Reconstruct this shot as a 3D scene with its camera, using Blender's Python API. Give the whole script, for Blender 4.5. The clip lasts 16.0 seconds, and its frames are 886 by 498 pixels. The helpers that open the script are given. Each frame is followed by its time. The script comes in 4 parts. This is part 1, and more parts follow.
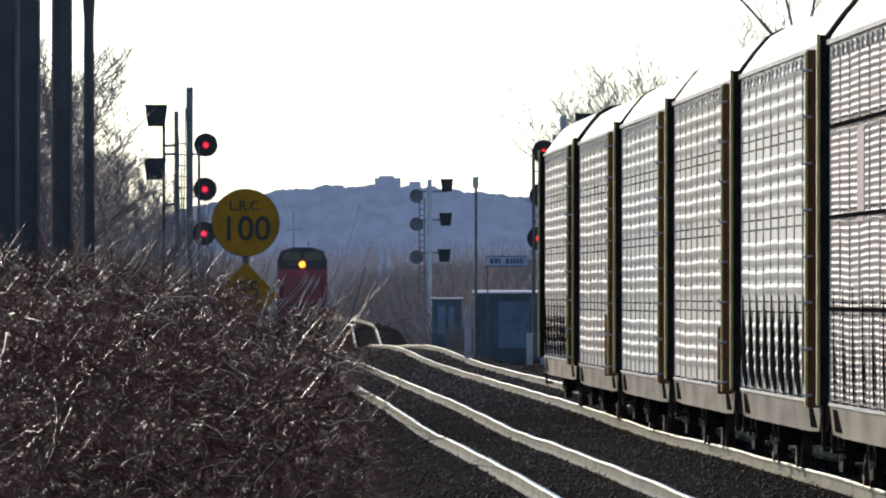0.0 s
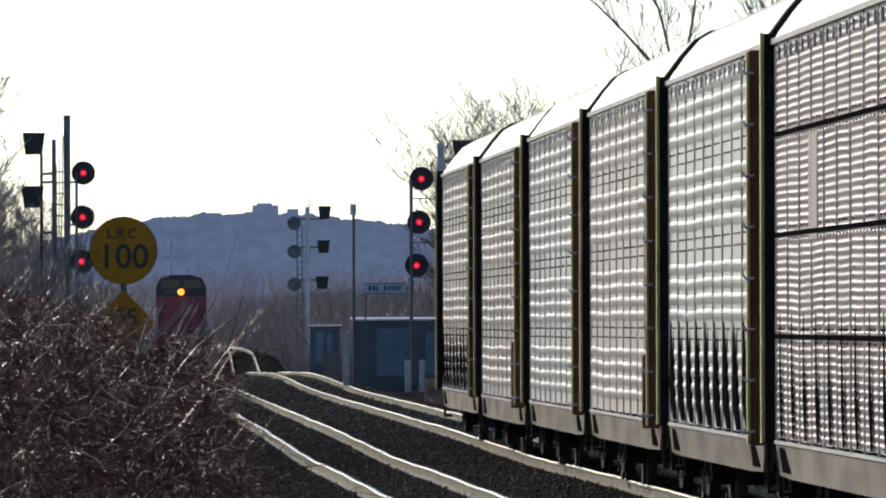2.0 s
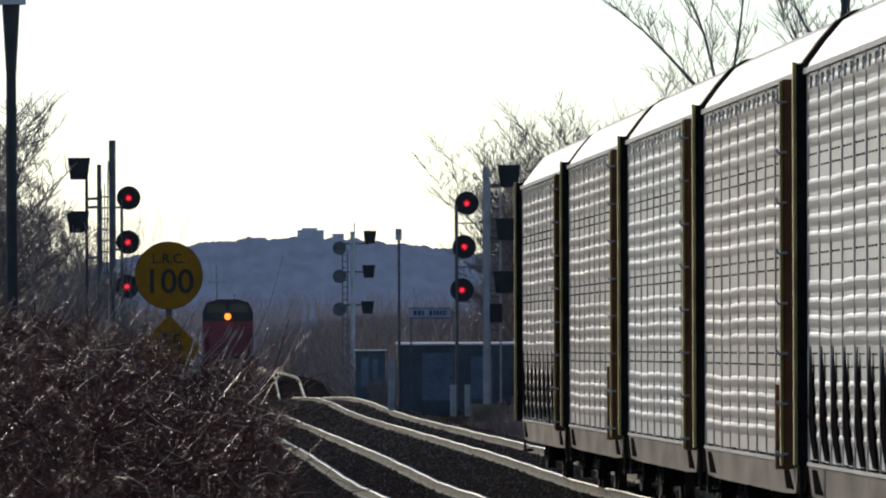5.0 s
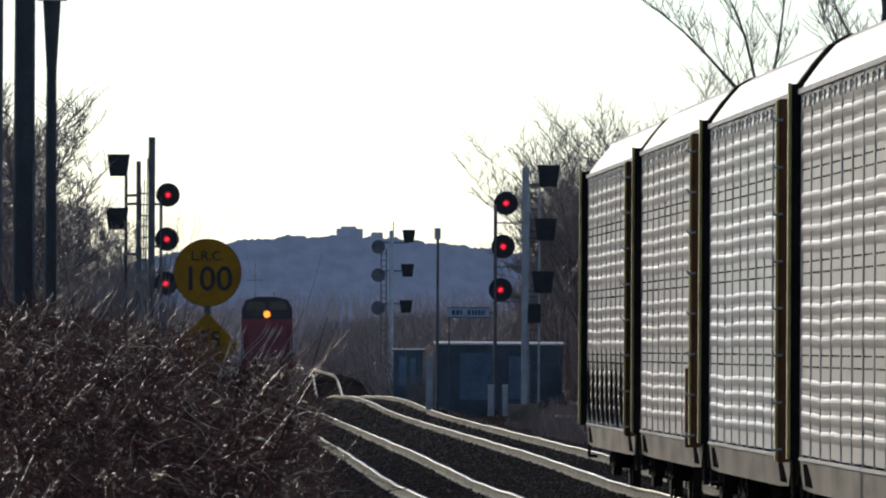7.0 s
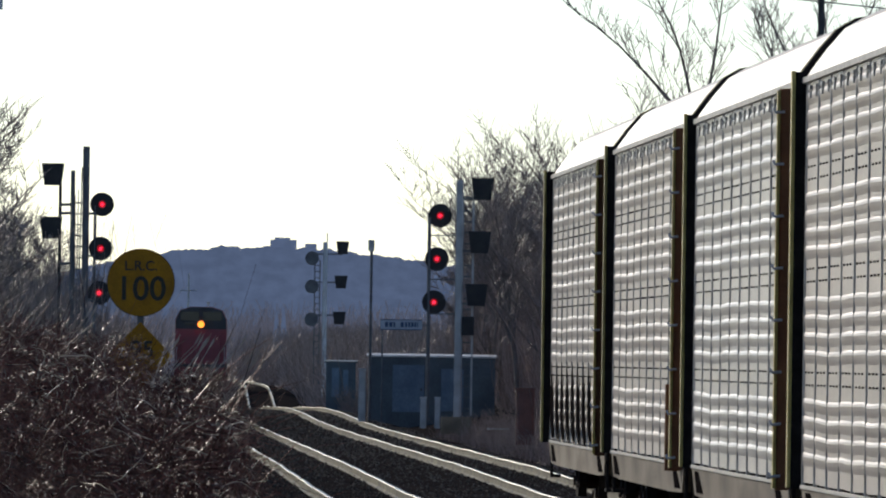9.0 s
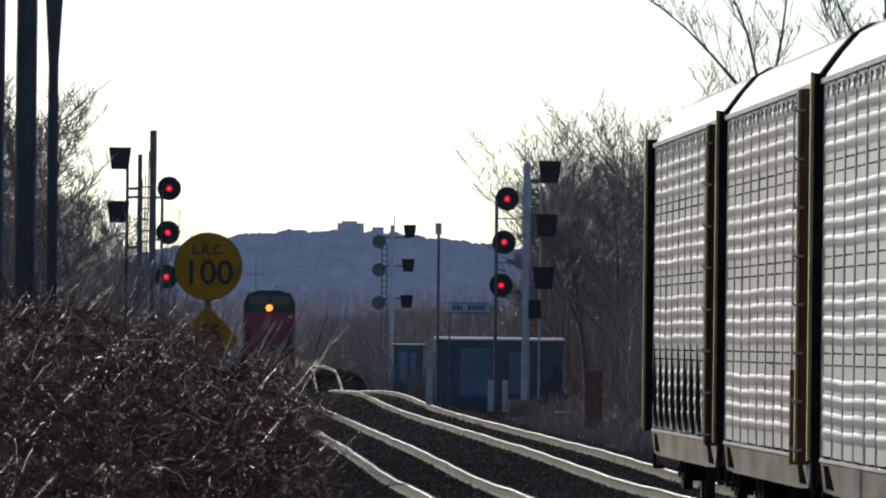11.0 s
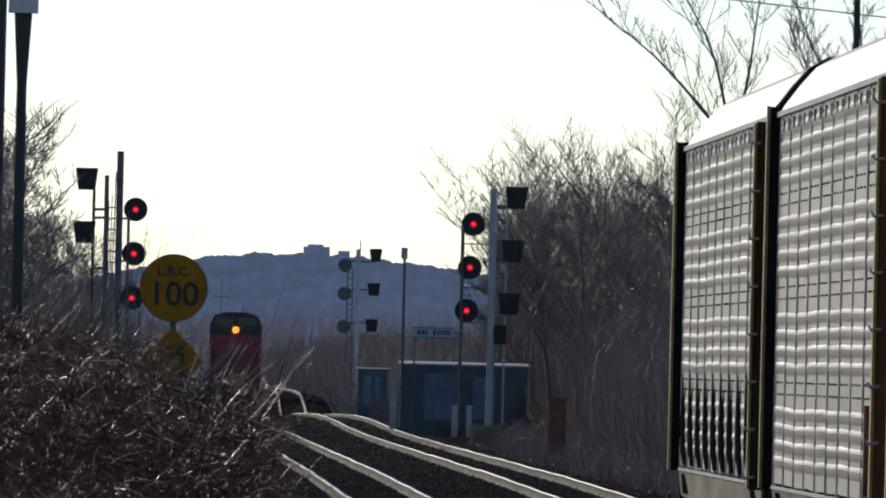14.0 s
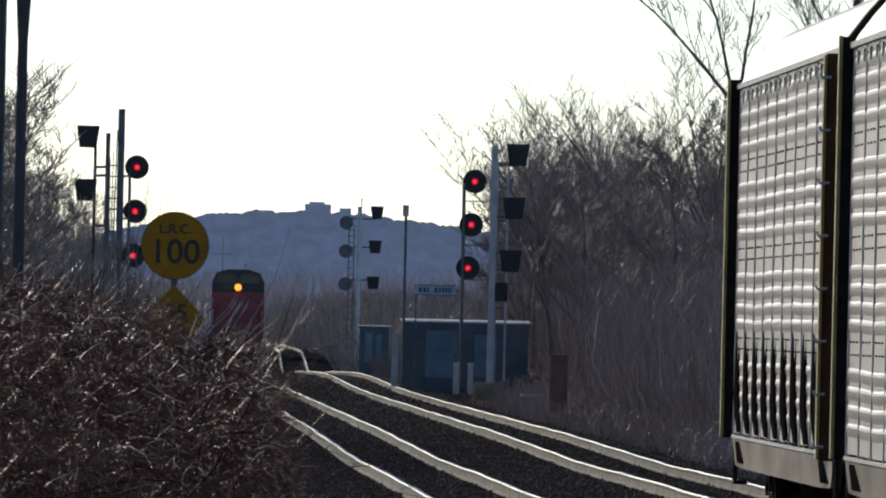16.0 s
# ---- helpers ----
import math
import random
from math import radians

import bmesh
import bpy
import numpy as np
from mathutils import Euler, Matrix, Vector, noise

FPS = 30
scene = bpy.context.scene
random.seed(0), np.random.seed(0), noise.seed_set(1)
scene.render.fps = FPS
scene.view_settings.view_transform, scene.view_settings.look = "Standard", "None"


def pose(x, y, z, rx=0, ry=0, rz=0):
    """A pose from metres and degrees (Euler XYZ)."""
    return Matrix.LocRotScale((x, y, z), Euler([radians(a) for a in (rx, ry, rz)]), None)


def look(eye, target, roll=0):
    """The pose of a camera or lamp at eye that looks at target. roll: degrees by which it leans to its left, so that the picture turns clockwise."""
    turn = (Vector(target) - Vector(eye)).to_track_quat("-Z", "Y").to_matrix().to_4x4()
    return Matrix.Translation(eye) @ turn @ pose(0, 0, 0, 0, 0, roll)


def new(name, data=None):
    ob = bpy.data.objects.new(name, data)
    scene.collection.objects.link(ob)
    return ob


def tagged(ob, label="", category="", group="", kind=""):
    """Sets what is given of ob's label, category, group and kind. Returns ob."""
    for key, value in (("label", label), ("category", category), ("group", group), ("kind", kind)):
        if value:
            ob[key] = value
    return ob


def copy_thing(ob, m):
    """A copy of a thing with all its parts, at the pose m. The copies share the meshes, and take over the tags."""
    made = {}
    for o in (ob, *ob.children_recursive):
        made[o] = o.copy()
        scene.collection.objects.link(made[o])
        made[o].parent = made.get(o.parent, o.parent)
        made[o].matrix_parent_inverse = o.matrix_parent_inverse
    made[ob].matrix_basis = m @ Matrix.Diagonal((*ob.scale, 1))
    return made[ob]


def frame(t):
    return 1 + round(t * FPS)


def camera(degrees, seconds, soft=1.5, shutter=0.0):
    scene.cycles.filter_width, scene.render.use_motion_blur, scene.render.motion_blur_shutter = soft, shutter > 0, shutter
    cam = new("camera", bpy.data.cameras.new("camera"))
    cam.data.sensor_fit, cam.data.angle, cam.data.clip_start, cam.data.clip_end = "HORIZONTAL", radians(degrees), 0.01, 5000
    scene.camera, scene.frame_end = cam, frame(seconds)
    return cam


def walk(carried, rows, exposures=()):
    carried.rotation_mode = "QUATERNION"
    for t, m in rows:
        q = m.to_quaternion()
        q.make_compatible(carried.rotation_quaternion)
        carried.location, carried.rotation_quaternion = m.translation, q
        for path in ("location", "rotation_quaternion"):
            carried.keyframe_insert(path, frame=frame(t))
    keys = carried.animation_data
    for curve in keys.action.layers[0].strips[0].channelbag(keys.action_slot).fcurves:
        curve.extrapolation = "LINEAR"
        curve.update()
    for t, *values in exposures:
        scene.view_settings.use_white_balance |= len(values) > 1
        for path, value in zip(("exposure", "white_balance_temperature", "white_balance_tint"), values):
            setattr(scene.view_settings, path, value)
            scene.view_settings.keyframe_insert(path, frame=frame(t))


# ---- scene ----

# ================= camera: a long lens held by hand at one spot beside the line =================
EYE = Vector((0.0, 0.0, 2.3))
AIM = [  # seconds, yaw, pitch, lean in degrees
    (0.0, 0.0003, 0.1661, 0.032),
    (0.5, 0.1415, 0.2343, -0.004),
    (1.0, -0.0604, 0.2677, -0.117),
    (1.5, -0.2621, 0.2532, -0.054),
    (2.0, -0.4549, 0.2664, -0.151),
    (2.5, -0.3883, 0.3708, -0.190),
    (3.0, -0.3822, 0.4360, -0.158),
    (3.5, -0.3959, 0.4460, -0.196),
    (4.0, -0.4100, 0.4489, -0.134),
    (4.5, -0.3696, 0.4111, -0.090),
    (5.0, -0.2864, 0.3589, -0.204),
    (5.2, -0.2606, 0.3354, -0.247),
    (7.3, -0.1416, 0.3690, 0.325),
    (7.5, -0.1537, 0.3927, 0.325),
    (8.0, -0.1935, 0.3544, 0.425),
    (8.5, -0.2853, 0.3665, 0.583),
    (9.0, -0.3879, 0.4047, 0.795),
    (9.5, -0.3853, 0.4223, 0.627),
    (9.7, -0.1673, 0.3765, 0.484),
    (11.8, -0.2385, 0.3380, 0.997),
    (12.0, -0.2473, 0.3643, 1.102),
    (12.5, -0.2636, 0.4373, 1.079),
    (13.0, -0.2351, 0.4883, 1.160),
    (13.5, -0.2186, 0.4588, 1.093),
    (14.0, -0.2638, 0.4334, 1.381),
    (14.5, -0.2633, 0.4049, 1.248),
    (15.0, -0.2406, 0.3652, 1.302),
    (15.5, -0.2664, 0.3260, 1.372),
    (16.0, -0.2625, 0.2745, 1.319),
]


def aim(yaw, pitch, lean):
    a, b = radians(yaw), radians(pitch)
    return look(EYE, EYE + Vector((-math.sin(a) * math.cos(b), math.cos(a) * math.cos(b), math.sin(b))) * 100, lean)


cam = camera(3.3, 16.0, soft=2.1)
EXPOSURES = [(0.0, 0.85, 6650, 10), (1.8, 0.60, 6650, 10), (3.4, 0.12, 6600, 10), (5.0, 0.08, 6600, 10), (7.5, 0.15, 6550, 10), (8.5, 0.22, 6550, 10), (12.5, 0.12, 6500, 10), (13.3, 0.08, 6500, 10), (14.0, 0.0, 6500, 10), (15.0, 0.0, 6500, 10), (15.5, 0.1, 6500, 10), (16.0, 0.22, 6500, 10)]
walk(cam, [(t, aim(a, b, c)) for t, a, b, c in AIM], EXPOSURES)

# ================= world and sun =================
SUN_EL, SUN_AZ = 19.0, 26.0  # height, and turn to the left of the line of sight, in degrees
world = bpy.data.worlds.new("sky")
scene.world = world
world.use_nodes = True
wn = world.node_tree.nodes
sky = wn.new("ShaderNodeTexSky")
sky.sky_type = "NISHITA"
sky.sun_disc = False
sky.sun_elevation, sky.sun_rotation = radians(SUN_EL), radians(-SUN_AZ)
sky.air_density, sky.dust_density, sky.ozone_density = 0.60, 0.14, 1.85
wn["Background"].inputs["Strength"].default_value = 0.097
world.node_tree.links.new(sky.outputs["Color"], wn["Background"].inputs["Color"])
sun = new("sun", bpy.data.lights.new("sun", "SUN"))
sun.data.energy, sun.data.angle, sun.data.color = 2.15, radians(0.6), (1.0, 0.91, 0.79)
e, a = radians(SUN_EL), radians(SUN_AZ)
sun.matrix_world = look((-math.sin(a) * math.cos(e) * 50, math.cos(a) * math.cos(e) * 50, math.sin(e) * 50), (0, 0, 0))

# ================= materials =================


def mat(name, col, col2=None, rough=0.6, metal=0.0, scale=6.0, bump=0.15, fine=60.0, vary=0.0, glow=None, power=0.0, island=False, spec=0.5, stretch=None):
    """A surface with stains at one scale and grain at another, in metres."""
    m = bpy.data.materials.new(name)
    m.use_nodes = True
    n, k = m.node_tree.nodes, m.node_tree.links
    p = n["Principled BSDF"]
    p.inputs["Roughness"].default_value, p.inputs["Metallic"].default_value = rough, metal
    p.inputs["Specular IOR Level"].default_value = spec
    co = n.new("ShaderNodeTexCoord")
    big, small = n.new("ShaderNodeTexNoise"), n.new("ShaderNodeTexNoise")
    big.inputs["Scale"].default_value, small.inputs["Scale"].default_value = scale, fine
    big.inputs["Detail"].default_value, small.inputs["Detail"].default_value = 5, 3
    for x in (big, small):
        k.new(co.outputs["Object"], x.inputs["Vector"])
    if stretch:  # stains drawn out along one axis
        long = n.new("ShaderNodeMapping")
        long.inputs["Scale"].default_value = stretch
        k.new(co.outputs["Object"], long.inputs["Vector"])
        k.new(long.outputs["Vector"], big.inputs["Vector"])
    ramp = n.new("ShaderNodeValToRGB")
    ramp.color_ramp.elements[0].position, ramp.color_ramp.elements[1].position = 0.35, 0.68
    c2 = col2 or tuple(c * 0.7 for c in col)
    ramp.color_ramp.elements[0].color, ramp.color_ramp.elements[1].color = (*col, 1), (*c2, 1)
    k.new(big.outputs["Fac"], ramp.inputs["Fac"])
    mix = n.new("ShaderNodeMix")
    mix.data_type, mix.blend_type = "RGBA", "OVERLAY"
    mix.inputs[0].default_value = 0.35
    k.new(ramp.outputs["Color"], mix.inputs[6])
    k.new(small.outputs["Fac"], mix.inputs[7])
    out = mix.outputs[2]
    if vary:
        src = n.new("ShaderNodeNewGeometry" if island else "ShaderNodeObjectInfo")
        hsv, rng = n.new("ShaderNodeHueSaturation"), n.new("ShaderNodeMapRange")
        rng.inputs["To Min"].default_value, rng.inputs["To Max"].default_value = 1 - vary, 1 + vary
        k.new(src.outputs["Random Per Island" if island else "Random"], rng.inputs["Value"])
        k.new(rng.outputs["Result"], hsv.inputs["Value"])
        k.new(out, hsv.inputs["Color"])
        out = hsv.outputs["Color"]
    k.new(out, p.inputs["Base Color"])
    if bump:
        b = n.new("ShaderNodeBump")
        b.inputs["Strength"].default_value, b.inputs["Distance"].default_value = bump, 0.02
        k.new(small.outputs["Fac"], b.inputs["Height"])
        k.new(b.outputs["Normal"], p.inputs["Normal"])
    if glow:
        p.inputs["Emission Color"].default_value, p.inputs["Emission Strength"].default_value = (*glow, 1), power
        if scale < 1:  # far woods: haze as glow, its tone uneven over the crowns
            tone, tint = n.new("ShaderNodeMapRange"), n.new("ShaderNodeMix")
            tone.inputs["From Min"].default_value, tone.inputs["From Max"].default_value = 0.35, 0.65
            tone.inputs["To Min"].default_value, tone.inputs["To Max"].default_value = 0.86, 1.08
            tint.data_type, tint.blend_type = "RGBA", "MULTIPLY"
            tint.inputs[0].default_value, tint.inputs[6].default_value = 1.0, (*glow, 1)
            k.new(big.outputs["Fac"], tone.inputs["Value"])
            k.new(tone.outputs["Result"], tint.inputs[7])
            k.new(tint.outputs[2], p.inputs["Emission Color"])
    return m


STEEL = mat("galvanised_steel", (0.45, 0.395, 0.365), (0.31, 0.27, 0.245), 0.40, 0.35, 0.9, 0.1, 40, 0.06, stretch=(1, 0.16, 1))
STEEL_B = mat("bright_galvanised_steel", (0.50, 0.48, 0.47), (0.35, 0.335, 0.325), 0.38, 0.35, 0.9, 0.1, 40, 0.06, stretch=(1, 0.16, 1))
STEEL_R = mat("rust_tinted_steel", (0.31, 0.25, 0.24), (0.20, 0.155, 0.15), 0.45, 0.25, 0.8, 0.1, 40, 0.08, stretch=(1, 0.16, 1))
ROOF = mat("roof_sheet", (0.70, 0.63, 0.56), (0.60, 0.54, 0.47), 0.5, 0.0, 0.8, 0.06, 30, 0.04, spec=0.3)
RIB = mat("dull_steel", (0.46, 0.44, 0.42), (0.32, 0.30, 0.28), 0.5, 0.3, 3, 0.1, 40)
POST = mat("weathered_brown_paint", (0.26, 0.115, 0.055), (0.12, 0.055, 0.03), 0.7, 0.0, 2, 0.2, 50, 0.4, spec=0.15)
EDGE = mat("olive_yellow_paint", (0.58, 0.47, 0.14), (0.34, 0.26, 0.07), 0.5, 0.0, 3, 0.15, 50, 0.35)
SILL = mat("dusty_beige_paint", (0.33, 0.28, 0.21), (0.16, 0.13, 0.10), 0.85, 0.0, 1.4, 0.2, 30, 0.2, spec=0.15, stretch=(1, 0.16, 1))
GRIME = mat("black_grime", (0.022, 0.019, 0.019), (0.038, 0.033, 0.031), 0.85, 0.0, 4, 0.3, 40, spec=0.04)
# near-black for seams and slots, and for shade put in as colour
SEAM_SHADE = mat("dark_seam_and_shade", (0.012, 0.010, 0.010), (0.018, 0.015, 0.015), 1.0, 0.0, 4, 0.0, 40, spec=0.0)
RUSTY = mat("rusted_iron", (0.07, 0.04, 0.028), (0.035, 0.022, 0.018), 0.8, 0.2, 5, 0.3, 60, 0.2)
RAILSIDE = mat("rail_steel", (0.21, 0.185, 0.105), (0.10, 0.085, 0.05), 0.62, 0.0, 0.7, 0.2, 30, spec=0.22)
RAILTOP = mat("polished_rail_head", (0.46, 0.44, 0.36), (0.34, 0.32, 0.25), 0.36, 0.9, 2, 0.05, 40)
TIE = mat("tarred_timber", (0.07, 0.055, 0.045), (0.035, 0.03, 0.027), 0.85, 0.0, 4, 0.3, 40, 0.3)
STONE = mat("ballast_stone", (0.066, 0.062, 0.061), (0.032, 0.031, 0.031), 0.8, 0.0, 8, 0.3, 80, 0.85, island=True, spec=0.2)
GROUND = mat("dead_grass_and_cinders", (0.046, 0.039, 0.036), (0.024, 0.021, 0.021), 0.95, 0.0, 0.35, 0.9, 6, spec=0.0)
STEM = mat("dry_bramble_stem", (0.165, 0.067, 0.055), (0.042, 0.02, 0.018), 0.36, 0.0, 3, 0.1, 40, 0.85, island=True, spec=0.06)
# straw colour raised so that it also stands for backlit glints
STRAW_GLINT = mat("bleached_stalk_and_glint", (0.62, 0.52, 0.43), (0.34, 0.26, 0.20), 0.35, 0.0, 3, 0.1, 40, 0.5, island=True)
BARK = mat("bare_bark", (0.24, 0.20, 0.185), (0.15, 0.125, 0.115), 0.85, 0.0, 2, 0.3, 30, 0.2, spec=0.1)
TWIG = mat("bare_twigs", (0.31, 0.255, 0.24), (0.21, 0.175, 0.165), 0.5, 0.0, 0.5, 0.1, 30, 0.4, island=True, spec=0.25)
SCRUB = mat("brown_scrub", (0.42, 0.32, 0.285), (0.29, 0.22, 0.195), 0.55, 0.0, 0.25, 0.1, 10, 0.4, island=True, spec=0.3)
# haze over the far woods is put in as a faint bluish glow
FARSCRUB = mat("haze_glow_brown_woods", (0.24, 0.21, 0.22), (0.17, 0.15, 0.165), 0.9, 0.0, 0.1, 0.0, 4, 0.3, island=True, glow=(0.085, 0.085, 0.11), power=0.55, spec=0.0)
TAN = mat("tan_dead_reeds", (0.42, 0.26, 0.13), (0.28, 0.17, 0.09), 0.8, 0.0, 0.6, 0.1, 10, 0.3, island=True)
# hill and towers glow blue in place of haze in the air
HILL = mat("haze_glow_wooded_hill", (0.035, 0.04, 0.05), (0.025, 0.03, 0.038), 0.95, 0.0, 0.22, 0.0, 0.9, glow=(0.078, 0.108, 0.186), power=0.86, spec=0.0)
FARWALL = mat("haze_glow_concrete", (0.05, 0.055, 0.07), (0.04, 0.045, 0.06), 0.9, 0.0, 0.2, 0.0, 2, glow=(0.078, 0.108, 0.186), power=0.9, spec=0.0)
BLACK = mat("black_signal_paint", (0.03, 0.03, 0.034), (0.045, 0.043, 0.043), 0.6, 0.0, 3, 0.1, 40, spec=0.3)
MASTGREY = mat("grey_mast_paint", (0.17, 0.18, 0.19), (0.10, 0.10, 0.11), 0.6, 0.2, 2, 0.15, 40)
MASTWHITE = mat("aluminium_paint", (0.52, 0.53, 0.54), (0.36, 0.365, 0.37), 0.5, 0.1, 2, 0.1, 40)
REDLIGHT = mat("red_signal_lens", (0.5, 0.01, 0.02), None, 0.2, 0, 3, 0, 40, glow=(1.0, 0.012, 0.045), power=2.6)
REDSOFT = mat("red_lens_rim", (0.25, 0.01, 0.02), None, 0.25, 0, 3, 0, 40, glow=(0.7, 0.004, 0.025), power=0.35)
YELLOW = mat("faded_yellow_enamel", (0.50, 0.232, 0.009), (0.36, 0.165, 0.009), 0.6, 0.0, 5, 0.1, 60, spec=0.25)
LETTER = mat("black_enamel", (0.03, 0.028, 0.02), (0.05, 0.045, 0.03), 0.6, 0.0, 9, 0.05, 60)
POLE = mat("weathered_pole", (0.075, 0.072, 0.074), (0.04, 0.04, 0.042), 0.7, 0.0, 1.5, 0.2, 30)
LAMPWHITE = mat("white_lamp_housing", (0.75, 0.75, 0.76), (0.6, 0.6, 0.62), 0.5, 0.0, 3, 0.1, 40)
BLUE = mat("blue_shed_paint", (0.125, 0.155, 0.175), (0.075, 0.095, 0.11), 0.6, 0.0, 0.8, 0.15, 12)
PALEBLUE = mat("pale_blue_paint", (0.19, 0.26, 0.34), (0.13, 0.18, 0.24), 0.6, 0.0, 1.2, 0.15, 12)
WHITE = mat("white_paint", (0.74, 0.74, 0.74), (0.58, 0.58, 0.58), 0.55, 0.0, 3, 0.1, 40)
BOARD = mat("dull_board_paint", (0.52, 0.57, 0.64), (0.40, 0.45, 0.52), 0.6, 0.0, 3, 0.1, 40)
SIGNBLUE = mat("blue_sign_paint", (0.06, 0.09, 0.19), None, 0.5, 0, 4, 0, 40)
ENGINE_RED = mat("red_engine_paint", (0.30, 0.05, 0.06), (0.21, 0.045, 0.055), 0.55, 0.0, 1.2, 0.1, 20)
ENGINE_BLACK = mat("black_engine_paint", (0.035, 0.035, 0.045), (0.025, 0.025, 0.03), 0.5, 0.0, 2, 0.1, 20)
GLASS = mat("dark_window_glass", (0.02, 0.025, 0.03), None, 0.1, 0, 2, 0, 20)
HEADLAMP = mat("headlamp", (1, 0.6, 0.2), None, 0.2, 0, 2, 0, 20, glow=(1.0, 0.25, 0.015), power=1.9)
STAIN = mat("washed_out_red_stain", (0.42, 0.29, 0.27), (0.36, 0.27, 0.26), 0.55, 0.2, 2, 0.1, 40)
WIRE = mat("wire", (0.05, 0.05, 0.055), None, 0.5, 0.5, 2, 0, 20)
REDBARREL = mat("faded_red_plastic", (0.24, 0.10, 0.075), (0.16, 0.075, 0.06), 0.6, 0, 3, 0.1, 30)

# ================= mesh helpers =================


class Geo:
    """Vertices and faces of one part."""

    def __init__(self):
        self.v, self.f = [], []

    def add(self, verts, faces):
        o = len(self.v)
        self.v += [tuple(p) for p in verts]
        self.f += [tuple(i + o for i in q) for q in faces]
        return self

    def box(self, x0, x1, y0, y1, z0, z1, b=0.0):
        """A box, its upright edges cut by b."""
        if b:
            return self.prism([(x0 + b, y0), (x1 - b, y0), (x1, y0 + b), (x1, y1 - b), (x1 - b, y1), (x0 + b, y1), (x0, y1 - b), (x0, y0 + b)], z0, z1)
        return self.prism([(x0, y0), (x1, y0), (x1, y1), (x0, y1)], z0, z1)

    def prism(self, loop, z0, z1, axis="z"):
        """A loop run from z0 to z1 along an axis: (x, y) for z, (x, z) for y, (y, z) for x."""
        n = len(loop)
        put = {"z": lambda a, b, c: (a, b, c), "y": lambda a, b, c: (a, c, b), "x": lambda a, b, c: (c, a, b)}[axis]
        vs = [put(a, b, z0) for a, b in loop] + [put(a, b, z1) for a, b in loop]
        fs = [(i, (i + 1) % n, n + (i + 1) % n, n + i) for i in range(n)]
        return self.add(vs, fs + [tuple(range(n))[::-1], tuple(range(n, 2 * n))])

    def tube(self, path, radii, sides=8):
        if not isinstance(radii, (list, tuple)):
            radii = [radii] * len(path)
        path = [Vector(p) for p in path]
        vs = []
        for i, p in enumerate(path):
            t = (path[min(i + 1, len(path) - 1)] - path[max(i - 1, 0)]).normalized()
            u = t.cross(Vector((0, 0, 1)) if abs(t.z) < 0.9 else Vector((1, 0, 0))).normalized()
            w = t.cross(u)
            vs += [p + (u * math.cos(2 * math.pi * j / sides) + w * math.sin(2 * math.pi * j / sides)) * radii[i] for j in range(sides)]
        fs = []
        for i in range(len(path) - 1):
            fs += [(i * sides + j, i * sides + (j + 1) % sides, (i + 1) * sides + (j + 1) % sides, (i + 1) * sides + j) for j in range(sides)]
        e = (len(path) - 1) * sides
        return self.add(vs, fs + [tuple(range(sides))[::-1], tuple(range(e, e + sides))])

    def disc(self, x, y, z, r, thick, sides=28):
        """An upright disc that faces along y."""
        loop = [(x + r * math.cos(2 * math.pi * i / sides), z + r * math.sin(2 * math.pi * i / sides)) for i in range(sides)]
        return self.prism(loop, y - thick / 2, y + thick / 2, "y")

    def mesh(self, name):
        me = bpy.data.meshes.new(name)
        me.from_pydata(self.v, [], self.f)
        bm = bmesh.new()
        bm.from_mesh(me)
        bmesh.ops.recalc_face_normals(bm, faces=bm.faces)
        bm.to_mesh(me)
        bm.free()
        return me


def part(name, geo, material, parent=None, label="", m=None):
    me = geo if isinstance(geo, bpy.types.Mesh) else geo.mesh(name)
    if not me.materials:
        me.materials.append(material)
    ob = new(name, me)
    if parent:
        ob.parent = parent
    if m:
        ob.matrix_basis = m
    if label:
        ob["label"] = label
    return ob


def thing(name, m, label, category, group="", kind=""):
    ob = new(name)
    ob.empty_display_size = 0.3
    ob.matrix_basis = m
    return tagged(ob, label, category, group, kind)


def rods(paths, radii, sides=3):
    """Mesh data of many thin tapered rods at once: paths (n, k, 3), radii (n, k)."""
    n, k, _ = paths.shape
    t = np.gradient(paths, axis=1)
    t /= np.linalg.norm(t, axis=2, keepdims=True) + 1e-9
    up = np.where(np.abs(t[:, :, 2:3]) < 0.9, np.array([0, 0, 1.0]), np.array([1.0, 0, 0]))
    u = np.cross(t, up)
    u /= np.linalg.norm(u, axis=2, keepdims=True) + 1e-9
    w = np.cross(t, u)
    ang = 2 * np.pi * np.arange(sides) / sides
    ring = paths[:, :, None, :] + radii[:, :, None, None] * (np.cos(ang)[None, None, :, None] * u[:, :, None, :] + np.sin(ang)[None, None, :, None] * w[:, :, None, :])
    vs = ring.reshape(-1, 3)
    i, j, s = np.meshgrid(np.arange(n), np.arange(k - 1), np.arange(sides), indexing="ij")
    s2 = (s + 1) % sides
    base = (i * k + j) * sides
    fs = np.stack([base + s, base + s2, base + sides + s2, base + sides + s], -1).reshape(-1, 4)
    return vs, fs


def raw_mesh(name, vs, fs):
    me = bpy.data.meshes.new(name)
    vs, fs = np.asarray(vs, np.float32), np.asarray(fs, np.int32)
    me.vertices.add(len(vs))
    me.vertices.foreach_set("co", vs.ravel())
    me.loops.add(fs.size)
    me.loops.foreach_set("vertex_index", fs.ravel())
    me.polygons.add(len(fs))
    me.polygons.foreach_set("loop_start", np.arange(0, fs.size, fs.shape[1], dtype=np.int32))
    me.update(calc_edges=True)
    me.validate()
    return me


